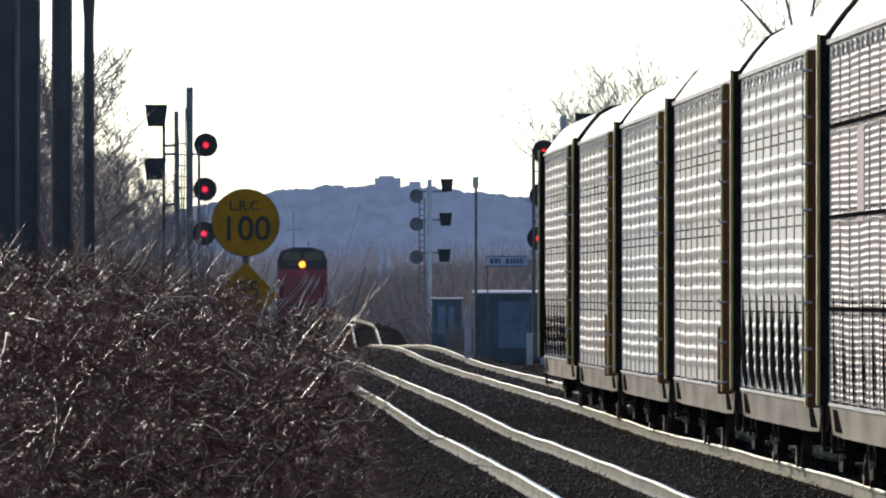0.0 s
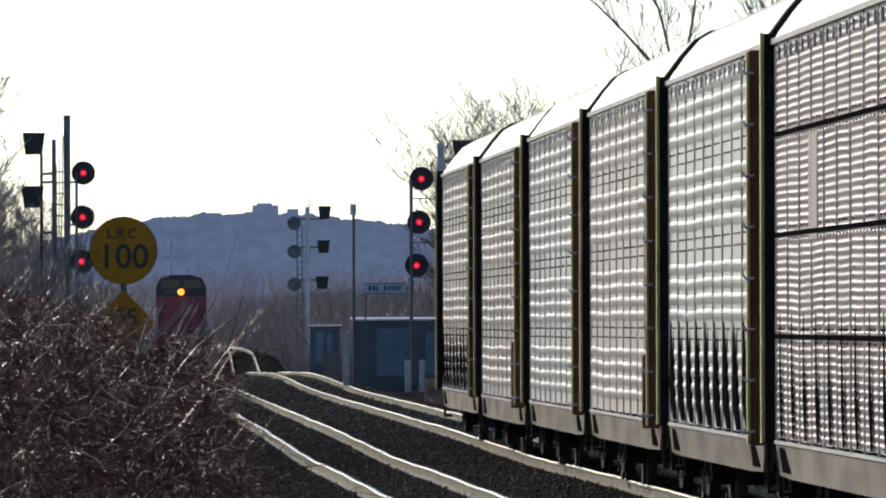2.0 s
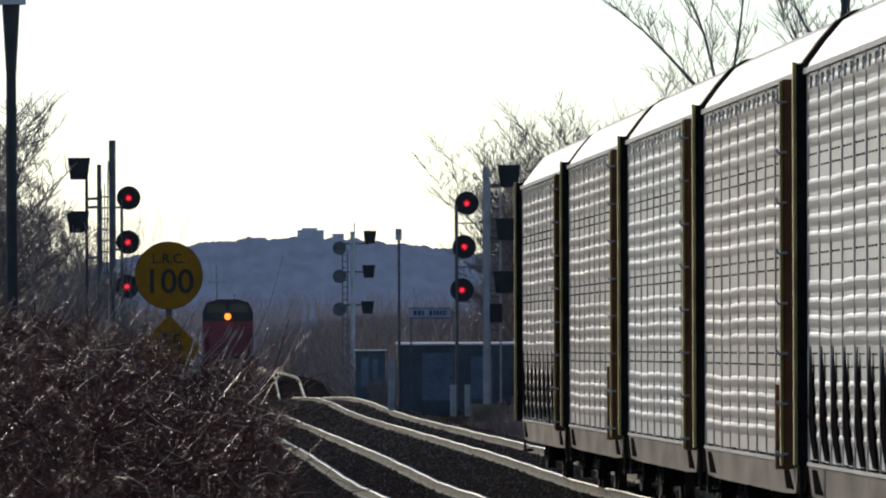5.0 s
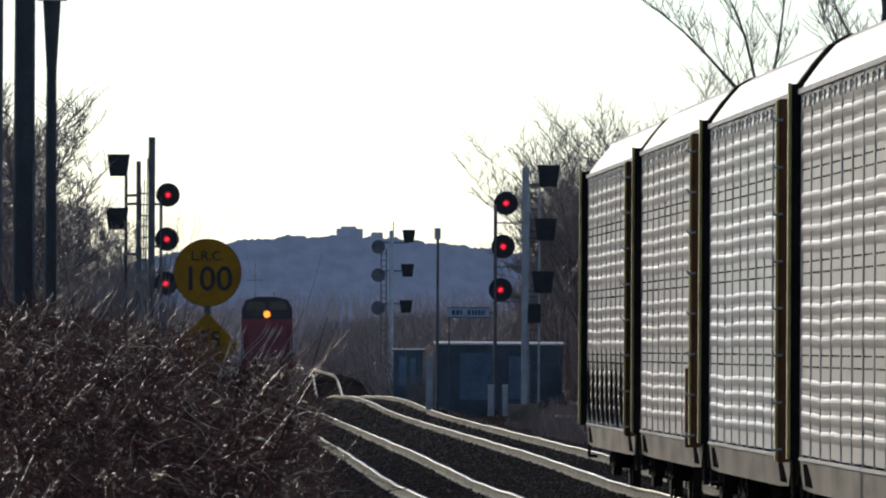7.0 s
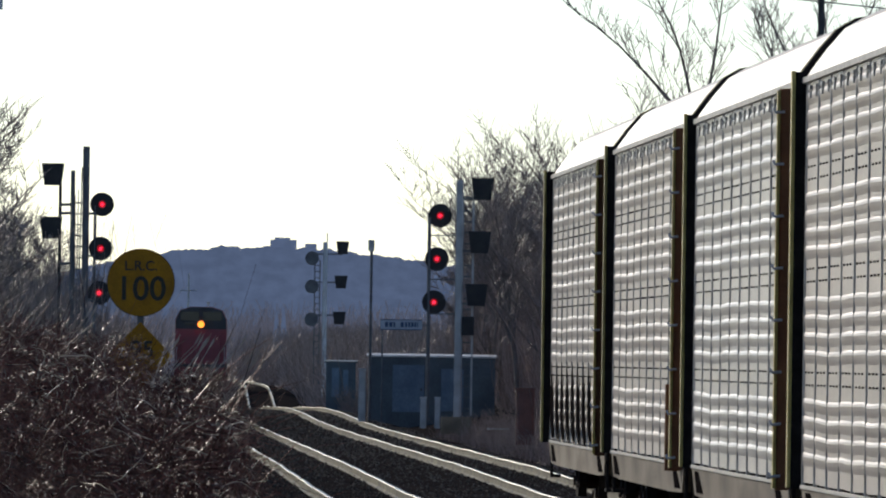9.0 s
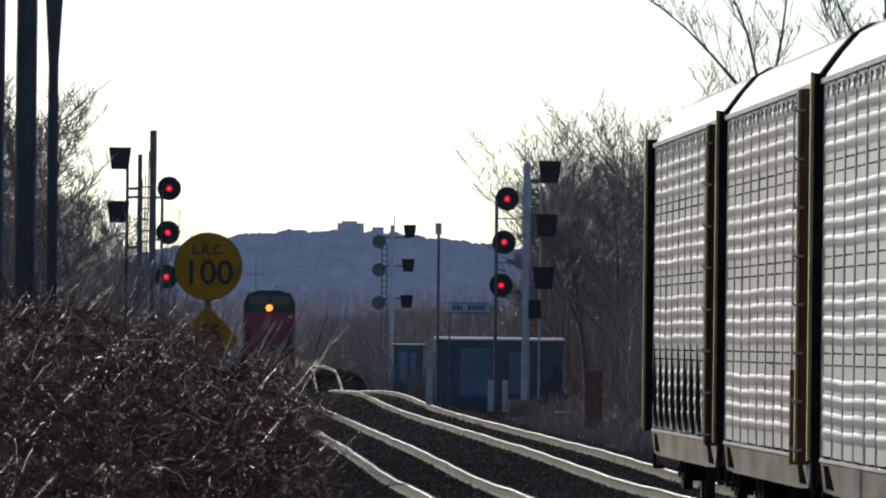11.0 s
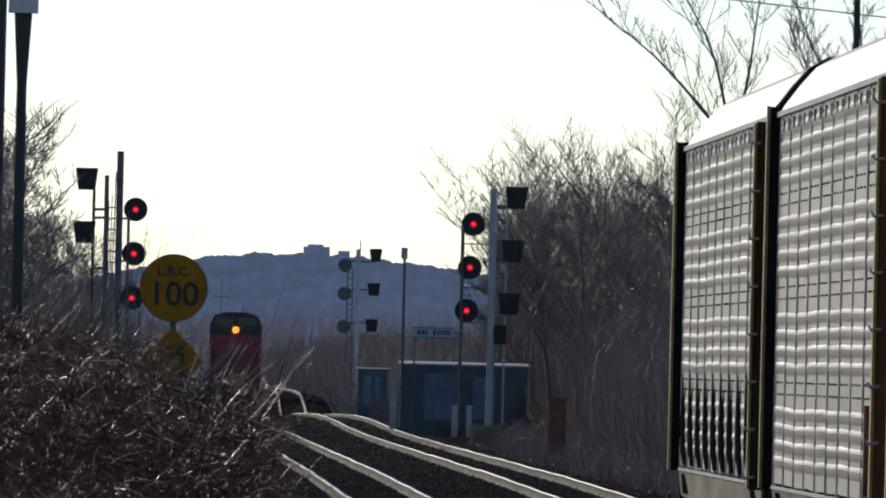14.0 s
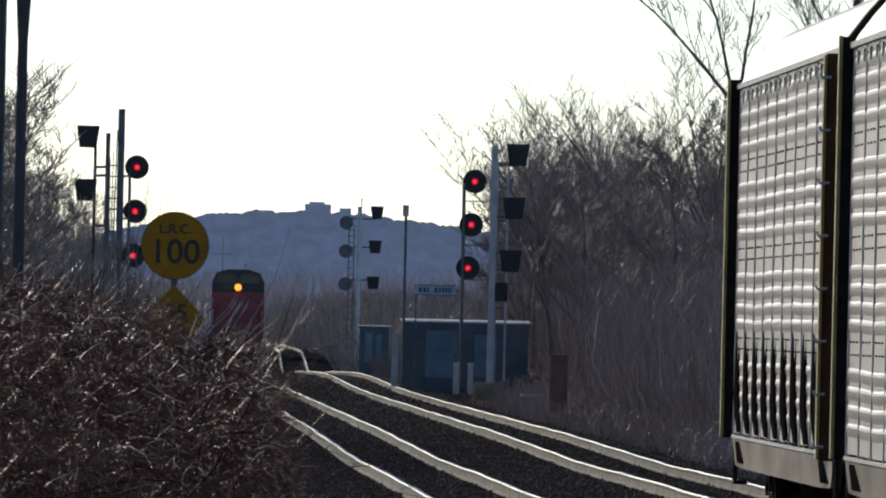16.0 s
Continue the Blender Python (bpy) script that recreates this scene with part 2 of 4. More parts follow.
# ================= the line: two tracks, straight as far as the signals =================
SLOPE = 0.0165
TURN = math.degrees(math.atan(SLOPE))


def bend(y):
    """Sideways swing of the line: a kink past the signals, a wide curve, then off to the left."""
    return 1e-5 * np.maximum(0, y - 500) ** 2 - 0.3 * np.exp(-((y - 650) / 60.0) ** 2) - 4e-5 * np.maximum(0, y - 1030) ** 2


def rise(y):
    """Height of the rails' top along the line."""
    return 0.24 * np.exp(-((y - 600) / 65.0) ** 2) - 0.95 * np.exp(-((y - 848) / 88.0) ** 2) + 0.0004 * np.maximum(0, y - 700) - 0.07 * np.exp(-((y - 270) / 35.0) ** 2)


def mid_right(y):
    return 8.88 - SLOPE * y + bend(y)


def mid_left(y):
    return mid_right(y) - 3.95


def ground_z(x, y):
    s = x - (mid_right(y) - 2.05)
    z = rise(y) - 0.17
    z = z - 0.28 * np.clip((np.abs(s) - 3.6) / 1.2, 0, 1)
    z = z + 0.75 * np.clip((s - 5.2) / 4.0, 0, 1) + 0.6 * np.clip((-s - 5.4) / 2.5, 0, 1)
    return z


def build_ground():
    xs = np.concatenate([-np.geomspace(2500, 14, 26), np.arange(-13, 16.01, 0.5), np.geomspace(17, 2500, 26)])
    ys = np.concatenate([np.arange(-40, 120, 8), np.arange(120, 340, 1.6), np.geomspace(340, 4700, 110)])
    nx, ny = len(xs), len(ys)
    X, Y = np.meshgrid(xs, ys)
    Xs = X + (mid_right(Y) - 2.05) * (np.abs(X) < 60)
    rng = np.random.default_rng(3)
    Z = ground_z(Xs, Y) + rng.normal(0, 0.02, X.shape) * (np.abs(X) > 4)
    vs = np.stack([Xs, Y, Z], -1).reshape(-1, 3)
    j, i = np.meshgrid(np.arange(ny - 1), np.arange(nx - 1), indexing="ij")
    b = j * nx + i
    fs = np.stack([b, b + 1, b + nx + 1, b + nx], -1).reshape(-1, 4)
    me = raw_mesh("ground", vs, fs)
    tagged(part("ground", me, GROUND), "dark trackside ground of cinders and dead grass", "ground", kind="structure")


build_ground()

RAIL_YS = np.concatenate([np.arange(-60, 100, 10.0), np.arange(100, 420, 2.0), np.arange(420, 1400, 5.0)])


def sweep(loop, offset, dz=0.0):
    """A cross-section run along the line, offset from the right track's middle."""
    g = Geo()
    n, rows = len(loop), len(RAIL_YS)
    vs = []
    for y in RAIL_YS:
        x0, z0 = float(mid_right(y)) + offset + 0.005 * math.sin(y / 4.3 + offset), float(rise(y)) + dz + 0.005 * math.sin(y / 2.9 + 2 * offset) + 0.005 * math.sin(y / 7.3)
        vs += [(x0 + a, float(y), z0 + b) for a, b in loop]
    fs = [(r * n + i, r * n + (i + 1) % n, (r + 1) * n + (i + 1) % n, (r + 1) * n + i) for r in range(rows - 1) for i in range(n)]
    return g.add(vs, fs)


RAIL_LOOP = [(-0.075, -0.172), (0.075, -0.172), (0.075, -0.158), (0.012, -0.135), (0.012, -0.05), (0.036, -0.038), (0.036, -0.008), (0.028, -0.004), (-0.028, -0.004), (-0.036, -0.008), (-0.036, -0.038), (-0.012, -0.05), (-0.012, -0.135), (-0.075, -0.158)]
HEAD_LOOP = [(-0.031, -0.006), (0.031, -0.006), (0.026, 0.002), (-0.026, 0.002)]
TRACKS = []
for off, word in ((0.0, "right"), (-3.95, "left")):
    tr = thing("railway_track", pose(0, 0, 0), "steel railway track on dark timber sleepers and ballast", "railway track", "parallel tracks")
    for sgn in (-0.75, 0.75):
        r = part("rail", sweep(RAIL_LOOP, off + sgn), RAILSIDE, tr, "worn pale steel rail")
        part("rail_head", sweep(HEAD_LOOP, off + sgn), RAILTOP, r, "polished running surface")
    TRACKS.append((tr, off))

# ================= the train: covered car carriers =================
BODY, PITCH = 27.4, 28.5
Z0, Z1 = 1.06, 5.25
HALF = 1.45
BAYS = 10
BAY0, BAY1 = -12.3, 13.1


def panel_profile(fine=False):
    """Outline of a corrugated side sheet: height and how far it stands out."""
    pts = [(Z0, 0.0)]
    if fine:
        z = Z0 + 0.03
        while z < Z1 - 0.12:
            pts += [(z, 0.0), (z + 0.022, 0.005), (z + 0.04, 0.006), (z + 0.054, 0.001), (z + 0.062, -0.001)]
            z += 0.08
        return pts + [(Z1, 0.0)]
    for c in (1.60, 2.655, 3.73, 4.755):
        for k in (-0.285, -0.10, 0.085, 0.27):
            z = c + k
            pts += [(z - 0.085, 0.0), (z - 0.035, 0.007), (z + 0.005, 0.0105), (z + 0.032, 0.007), (z + 0.052, 0.0)]
    return pts + [(Z1, 0.0)]


def bay_panel(length, seed, fine=False):
    """One bay's sheet, bowed and a little wavy between its ribs."""
    g = Geo()
    pr = panel_profile(fine)
    n, cuts = len(pr), 7
    vs = []
    for c in range(cuts):
        u = c / (cuts - 1)
        for z, o in pr:
            run = seed + u  # the waves run on from bay to bay
            drop = 0.022 * noise.noise((run * 0.45, z * 0.45, 2.0)) + 0.012 * noise.noise((run * 1.4, z * 1.1, 7.0))
            out = 0.004 + 0.006 * noise.noise((run * 0.8, z * 0.9, 5.0))
            vs.append((-HALF - o * (1.1 + 0.35 * noise.noise((run * 0.9, z * 3, 1.0))) - out, u * length, min(max(z + drop, Z0), Z1)))
        vs += [(-HALF + 0.05, u * length, z) for z, o in pr]
    fs = []
    for c in range(cuts - 1):
        p, q = c * 2 * n, (c + 1) * 2 * n
        for i in range(n - 1):
            fs += [(p + i, p + i + 1, q + i + 1, q + i), (p + n + i, q + n + i, q + n + i + 1, p + n + i + 1)]
    return g.add(vs, fs)


def roof_loop(grow=0.0):
    half = [(-1.47, Z1 - 0.02), (-1.43, 5.29), (-1.24, 5.55), (-1.06, 5.76), (-0.86, 5.88), (-0.55, 5.94)]
    r = half + [(-x, z) for x, z in reversed(half)]
    return [(x * (1 + grow / 1.45), z + grow * (0.8 if z > 5.26 else 0.0)) for x, z in r]


def build_car():
    car = thing("car_carrier_wagon", pose(0, 0, 0), "tall galvanised steel car carrier wagon with ribbed sides", "railway wagon", "wagons of the train")
    step = (BAY1 - BAY0) / BAYS
    panels = [bay_panel(step, k).mesh("side_panel") for k in range(10)]
    rib = Geo().box(-HALF - 0.021, -HALF + 0.02, -0.04, 0.04, Z0 - 0.02, Z1, 0.01).mesh("rib")
    for side in (0, 1):
        turn = pose(0, 0, 0, 0, 0, 180 * side)
        for b in range(BAYS):
            y = BAY0 + b * step
            part("side_panel", panels[b], STEEL, car, m=turn @ pose(0, y if not side else -y - step, 0))
        for b in range(BAYS + 1):
            y = BAY0 + b * step
            part("rib", rib, RIB, car, m=turn @ pose(0, y if not side else -y, 0))
    slots = Geo()
    for b in range(BAYS):
        y = BAY0 + b * step
        for zc in (2.13, 3.19, 4.24):
            for dz in (-0.07, 0.06):
                for q in range(3):
                    yy = y + step * (0.22 + 0.25 * q + (0.06 if dz > 0 else 0))
                    slots.box(-HALF - 0.017, -HALF + 0.01, yy, yy + 0.17, zc + dz, zc + dz + 0.02)
    tagged(part("vent_slot", slots, SEAM_SHADE, car, "rows of small dark vent slots"), kind="stuff")
    clip = Geo().box(-HALF - 0.03, -HALF + 0.01, 0, 0.40, Z1 - 0.15, Z1 - 0.11).box(-HALF - 0.03, -HALF + 0.01, 0, 0.12, Z1 - 0.24, Z1 - 0.16).mesh("clip")
    for b in range(BAYS * 2):
        part("clip", clip, RIB, car, m=pose(0, BAY0 + (b + 0.3) * step / 2, 0))
    part("roof", Geo().prism(roof_loop(), -13.3, 13.55, "y"), ROOF, car, "pale sheet steel roof with sloping shoulders")
    part("eave", Geo().box(-1.50, -1.46, -13.3, 13.5, Z1 - 0.07, Z1 - 0.01), RIB, car, "thin steel eave strip")
    # dark arch round the end of the body
    outer, inner = roof_loop(0.022), roof_loop(-0.05)
    g = Geo()
    n = len(outer)
    vs = [(x, y, z) for y in (-13.64, -13.36) for lp in (outer, inner) for x, z in lp]
    fs = []
    for i in range(n - 1):
        fs += [(i, i + 1, n + i + 1, n + i), (2 * n + i, 3 * n + i, 3 * n + i + 1, 2 * n + i + 1), (i, 2 * n + i, 2 * n + i + 1, i + 1), (n + i, n + i + 1, 3 * n + i + 1, 3 * n + i)]
    arch = part("end_arch", g.add(vs, fs), GRIME, car, "dark steel arch over the end")
    outer = roof_loop(0.03)
    vs = [(x, y, z) for y in (-13.35, -13.28) for lp in (outer, inner) for x, z in lp]
    part("arch_trim", Geo().add(vs, fs), EDGE, arch, "olive yellow rim")
    for y, w, nm in ((13.55, 0.125, "far"), (-13.5, 0.05, "near")):
        for sx in (-1, 1):
            x0, x1 = sorted((sx * (HALF - 0.05), sx * (HALF + w)))
            ep = part("end_post", Geo().box(x0, x1, y - 0.12, y + 0.12, Z0 - 0.06, Z1 + 0.05, 0.02), GRIME, car, "dark steel end post")
            x0, x1 = sorted((sx * (HALF + w - 0.004), sx * (HALF + w + 0.032)))
            part("edge_strip", Geo().box(x0, x1, y - 0.13, y + 0.13, Z0 - 0.05, Z1 + 0.06), EDGE if y > 0 else POST, ep, "narrow painted edge strip")
    # ladder board near the end
    lad = part("ladder_board", Geo().box(-HALF - 0.165, -HALF + 0.02, -12.62, -12.42, Z0 - 0.10, Z1 - 0.08, 0.02), POST, car, "brown ladder board with pale brackets")
    part("edge_strip", Geo().box(-HALF - 0.195, -HALF - 0.163, -12.64, -12.40, Z0 - 0.08, Z1 - 0.1), EDGE, lad)
    for k in range(8):
        z = Z0 + 0.05 + k * 0.545
        part("rung", Geo().tube([(-HALF - 0.12, -12.66, z), (-HALF - 0.215, -12.68, z - 0.01), (-HALF - 0.232, -12.66, z + 0.03)], 0.017, 6), LAMPWHITE, lad)
    door = Geo().prism([(-1.4, Z0), (-1.4, 5.3), (-0.9, 5.66), (0.9, 5.66), (1.4, 5.3), (1.4, Z0)], -13.4, -13.3, "y")
    for q in range(5):
        door.box(-1.3 + q * 0.55, -1.2 + q * 0.55, -13.45, -13.38, Z0, 5.2)
    part("end_door", door, POST, car, "dark brown folding end door")
    part("end_door", Geo().prism([(-1.4, Z0), (-1.4, 5.3), (-0.9, 5.66), (0.9, 5.66), (1.4, 5.3), (1.4, Z0)], 13.3, 13.4, "y"), POST, car, "dark brown folding end door")
    # sill, deck and running gear
    for sx in (-1, 1):
        x0, x1 = sorted((sx * 1.36, sx * 1.47))
        part("side_sill", Geo().prism([(-13.1, Z0 - 0.03), (-12.3, 0.68), (-9.5, 0.66), (9.5, 0.66), (12.2, 0.68), (13.2, Z0 - 0.03)], x0, x1, "x"), SILL, car, "dusty beige side sill")
    # dark sheets on the sill, painted as the shadow of steps and brackets
    for y0 in (-11.4, 10.2):
        part("sill_notch", Geo().prism([(y0 - 0.6, 0.72), (y0 + 1.2, 0.72), (y0 + 1.9, Z0 - 0.09), (y0 + 0.9, Z0 - 0.09)], -1.482, -1.466, "x"), SEAM_SHADE, car, "dark slanted patch on the sill, the steps' shadow as colour")
    part("sill_lip", Geo().box(-1.492, -1.45, -12.9, 13.0, Z0 - 0.055, Z0 - 0.02), STEEL_B, car, "pale lip along the sill")
    part("deck", Geo().box(-1.36, 1.36, -13.3, 13.3, 0.84, Z0 - 0.02), GRIME, car)
    part("centre_beam", Geo().box(-0.3, 0.3, -13.9, 13.9, 0.55, 0.86), GRIME, car)
    for sy in (-1, 1):
        part("coupler", Geo().box(-0.12, 0.12, sy * 14.05 - 0.2, sy * 14.05 + 0.2, 0.70, 0.95), RUSTY, car)
        part("step", Geo().box(-1.46, -1.30, sy * 12.9 - 0.2, sy * 12.9 + 0.2, 0.45, 0.50).box(-1.46, -1.42, sy * 12.9 - 0.2, sy * 12.9 - 0.16, 0.5, Z0 - 0.02).box(-1.46, -1.42, sy * 12.9 + 0.16, sy * 12.9 + 0.2, 0.5, Z0 - 0.02), GRIME, car)
        tk = part("bogie", Geo().prism([(-1.35, 0.42), (-1.1, 0.6), (-0.45, 0.62), (-0.3, 0.3), (0.3, 0.3), (0.45, 0.62), (1.1, 0.6), (1.35, 0.42), (1.1, 0.34), (0.6, 0.38), (0.45, 0.18), (-0.45, 0.18), (-0.6, 0.38), (-1.1, 0.34)], -1.12, -0.98, "x").prism([(-1.35, 0.42), (-1.1, 0.6), (1.1, 0.6), (1.35, 0.42), (0.45, 0.18), (-0.45, 0.18)], 0.98, 1.12, "x").box(-1.0, 1.0, -0.2, 0.2, 0.3, 0.56), GRIME, car, "black cast bogie frame", m=pose(0, sy * 10.2, 0))
    return car


WHEEL = Geo()
for sx in (-1, 1):
    WHEEL.prism([(0.42 * math.cos(i * math.pi / 12), 0.42 * math.sin(i * math.pi / 12)) for i in range(24)], sx * 0.75 - 0.065, sx * 0.75 + 0.065, "x")
    WHEEL.prism([(0.45 * math.cos(i * math.pi / 12), 0.45 * math.sin(i * math.pi / 12)) for i in range(24)], sx * 0.70 - 0.015, sx * 0.70 + 0.015, "x")
    for q in range(3):
        c, s = 0.26 * math.cos(q * 2.094), 0.26 * math.sin(q * 2.094)
        WHEEL.prism([(c + 0.06 * math.cos(i), s + 0.06 * math.sin(i)) for i in range(6)], sx * 0.83 - 0.03, sx * 0.83 + 0.0, "x")
WHEEL.prism([(0.08 * math.cos(i * math.pi / 4), 0.08 * math.sin(i * math.pi / 4)) for i in range(8)], -1.15, 1.15, "x")
WHEEL_MESH = WHEEL.mesh("wheelset")

TAIL, SPEED = 321.0, 8.5
car_one = build_car()
CARS = [car_one] + [copy_thing(car_one, pose(0, 0, 0)) for _ in range(11)]
# raised near-black sheets, coloured as the shade inside openings at the foot
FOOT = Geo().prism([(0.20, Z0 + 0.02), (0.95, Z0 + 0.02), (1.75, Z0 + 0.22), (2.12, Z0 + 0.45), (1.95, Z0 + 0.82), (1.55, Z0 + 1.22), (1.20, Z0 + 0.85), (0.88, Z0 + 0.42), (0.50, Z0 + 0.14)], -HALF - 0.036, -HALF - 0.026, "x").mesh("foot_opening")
NARROW_FOOT = Geo().prism([(0.7, Z0 + 0.02), (1.0, Z0 + 0.02), (1.35, Z0 + 0.4), (1.3, Z0 + 0.9), (1.2, Z0 + 1.3), (1.1, Z0 + 0.8)], -HALF - 0.036, -HALF - 0.026, "x").mesh("foot_opening")
for z in (2.13, 3.19, 4.24):
    part("seam_strip", Geo().box(-HALF - 0.026, -HALF - 0.008, BAY0, BAY1, z - 0.03, z + 0.02), SEAM_SHADE, CARS[5], "dark horizontal seam")
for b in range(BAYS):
    part("foot_opening", NARROW_FOOT, SEAM_SHADE, CARS[5], "narrow dark sheet at the panel's foot, an opening's shade as colour", m=pose(0, BAY0 + b * (BAY1 - BAY0) / BAYS + 0.1, 0))
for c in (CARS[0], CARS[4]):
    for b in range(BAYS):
        part("foot_opening", FOOT, SEAM_SHADE, c, "dark wedge sheet at the panel's foot, an opening's shade as colour", m=pose(0, BAY0 + b * (BAY1 - BAY0) / BAYS + 0.1, 0))
for c, steel in ((CARS[2], STEEL_B), (CARS[4], STEEL_B), (CARS[5], STEEL_R), (CARS[6], STEEL_R)):
    sheets = {}
    for o in c.children:
        if o.name.startswith("side_panel"):
            if o.data.name not in sheets:
                if c is CARS[5]:
                    sheet = bay_panel((BAY1 - BAY0) / BAYS, len(sheets), True).mesh("side_panel")
                    sheet.materials.append(steel)
                else:
                    sheet = o.data.copy()
                sheet.materials[0] = steel
                sheets[o.data.name] = sheet
            o.data = sheets[o.data.name]
part("rust_patch", Geo().box(-HALF - 0.0185, -HALF - 0.012, 4.2, 6.0, 3.1, 4.15), STAIN, CARS[5], "faded red stain on the side")
part("brake_stand", Geo().box(-HALF - 0.22, -HALF + 0.02, -11.9, -11.7, Z0 - 0.12, Z0 + 0.95, 0.02), POST, CARS[1], "brown brake stand low on the side")
part("brake_stand", Geo().box(-HALF - 0.22, -HALF + 0.02, -11.9, -11.7, Z0 - 0.12, Z0 + 0.80, 0.02), POST, CARS[3], "brown brake stand low on the side")
AXLES = []
for c in CARS:
    for sy in (-1, 1):
        for dy in (-0.87, 0.87):
            w = part("wheelset", WHEEL_MESH, RUSTY, c, "rusty steel wheel pair", m=pose(0, sy * 10.2 + dy, 0.42))
            AXLES.append((w, sy * 10.2 + dy))

# ================= the oncoming engine =================


def build_engine():
    en = thing("locomotive", pose(0, 0, 0), "red and black diesel locomotive with its headlight lit", "locomotive")
    part("cab", Geo().prism([(-1.5, 1.3), (-1.5, 3.9), (-1.25, 4.45), (-0.6, 4.65), (0.6, 4.65), (1.25, 4.45), (1.5, 3.9), (1.5, 1.3)], 1.6, 4.4, "y"), ENGINE_RED, en, "red cab")
    part("cab_front", Geo().prism([(-1.48, 3.35), (-1.46, 3.9), (-1.22, 4.42), (-0.58, 4.62), (0.58, 4.62), (1.22, 4.42), (1.46, 3.9), (1.48, 3.35)], 1.55, 1.6, "y"), ENGINE_BLACK, en, "black cab front")
    part("nose", Geo().prism([(-1.1, 1.3), (-1.1, 2.7), (-0.85, 2.95), (0.85, 2.95), (1.1, 2.7), (1.1, 1.3)], 0.0, 1.6, "y"), ENGINE_RED, en, "red short nose")
    for sx in (-1, 1):
        x0, x1 = sorted((sx * 0.12, sx * 1.2))
        part("windscreen", Geo().box(x0, x1, 1.5, 1.552, 3.85, 4.35), GLASS, en, "dark windscreen")
        x0, x1 = sorted((sx * 1.25, sx * 1.3))
        part("handrail", Geo().tube([(sx * 1.4, 0.1, 1.3), (sx * 1.4, 0.1, 2.3), (sx * 1.4, 1.5, 2.3)], 0.02, 6), WHITE, en, "white handrail")
        part("ditch_light", Geo().disc(sx * 1.0, -0.2, 1.15, 0.1, 0.1, 14), WHITE, en)
    part("headlight", Geo().disc(0, 1.44, 3.62, 0.2, 0.10, 18), HEADLAMP, en, "lit amber headlight")
    part("headlight_box", Geo().box(-0.28, 0.28, 1.5, 1.556, 3.46, 3.80), ENGINE_BLACK, en)
    part("number_board", Geo().box(-0.95, -0.4, 1.5, 1.56, 3.55, 3.72), GLASS, en)
    part("hood", Geo().prism([(-0.95, 1.3), (-0.95, 4.2), (-0.7, 4.45), (0.7, 4.45), (0.95, 4.2), (0.95, 1.3)], 4.4, 20.5, "y"), ENGINE_BLACK, en, "long black engine hood")
    part("walkway", Geo().box(-1.55, 1.55, -0.3, 21.5, 1.1, 1.3), ENGINE_BLACK, en)
    part("pilot", Geo().prism([(-1.5, 0.2), (-1.5, 1.1), (1.5, 1.1), (1.5, 0.2), (0.3, 0.12), (-0.3, 0.12)], -0.35, -0.2, "y"), ENGINE_RED, en, "red snowplough pilot")
    part("fuel_tank", Geo().box(-1.35, 1.35, 8, 13, 0.35, 1.1, 0.1), ENGINE_BLACK, en)
    part("horn", Geo().tube([(0.4, 2.2, 4.66), (0.4, 2.2, 4.85), (0.4, 1.8, 4.88)], [0.03, 0.04, 0.09], 8), STEEL, en)
    for y in (3.5, 17.5):
        part("bogie", Geo().box(-1.2, 1.2, y - 2.2, y + 2.2, 0.25, 0.85, 0.1), GRIME, en)
    return en


ENGINE = build_engine()
ENGINE.scale = (1.1, 1.1, 1.1)
ENGINE_AT = [(0.0, 1016.0, -9.32), (16.0, 965.0, -8.39)]

# ================= line-side signals =================


def target_head(parent, x, z, back=False, r=0.38):
    if back:
        g = Geo().prism([(x - 0.36, z + 0.37), (x + 0.36, z + 0.37), (x + 0.27, z - 0.33), (x - 0.27, z - 0.33)], -0.1, 0.18, "y")
        h = part("signal_head", g, BLACK, parent, "black housing seen from its back")
        part("hood", Geo().tube([(x, 0.18, z), (x, 0.55, z)], [0.16, 0.17], 12), BLACK, h)
        part("door", Geo().box(x - 0.2, x + 0.2, -0.13, -0.1, z - 0.22, z + 0.26), BLACK, h)
        return h
    h = part("signal_head", Geo().disc(x, 0, z, r, 0.05, 32), BLACK, parent, "round black signal target")
    part("housing", Geo().box(x - 0.17, x + 0.17, 0.03, 0.4, z - 0.2, z + 0.2, 0.03), BLACK, h)
    ring = Geo()
    for i in range(10):
        a0, a1 = math.pi * (i / 10 - 0.0), math.pi * ((i + 1) / 10)
        ring.add([(x + 0.125 * math.cos(q), y, z + 0.125 * math.sin(q)) for y in (-0.35, -0.03) for q in (a0, a1)] + [(x + 0.135 * math.cos(q), y, z + 0.135 * math.sin(q)) for y in (-0.35, -0.03) for q in (a0, a1)], [(0, 1, 3, 2), (4, 6, 7, 5), (0, 4, 5, 1)])
    part("hood", ring, BLACK, h)
    part("lens", Geo().disc(x, -0.035, z, 0.115, 0.02, 18), REDSOFT, h, "dim red lens")
    part("lamp_core", Geo().disc(x, -0.05, z, 0.048, 0.015, 14), REDLIGHT, h, "bright red lamp")
    return h


def ladder(parent, x, z0, z1, y=0.25, w=0.35, material=None):
    la = part("ladder", Geo().box(x - w / 2, x - w / 2 + 0.065, y, y + 0.05, z0, z1).box(x + w / 2 - 0.065, x + w / 2, y, y + 0.05, z0, z1), material or MASTGREY, parent, "steel ladder")
    for i in range(int((z1 - z0) / 0.35)):
        part("rung", RUNG_MESH, material or MASTGREY, la, m=pose(x, y, z0 + 0.2 + i * 0.35))


RUNG_MESH = Geo().box(-0.17, 0.17, 0.01, 0.045, 0, 0.045).mesh("rung")


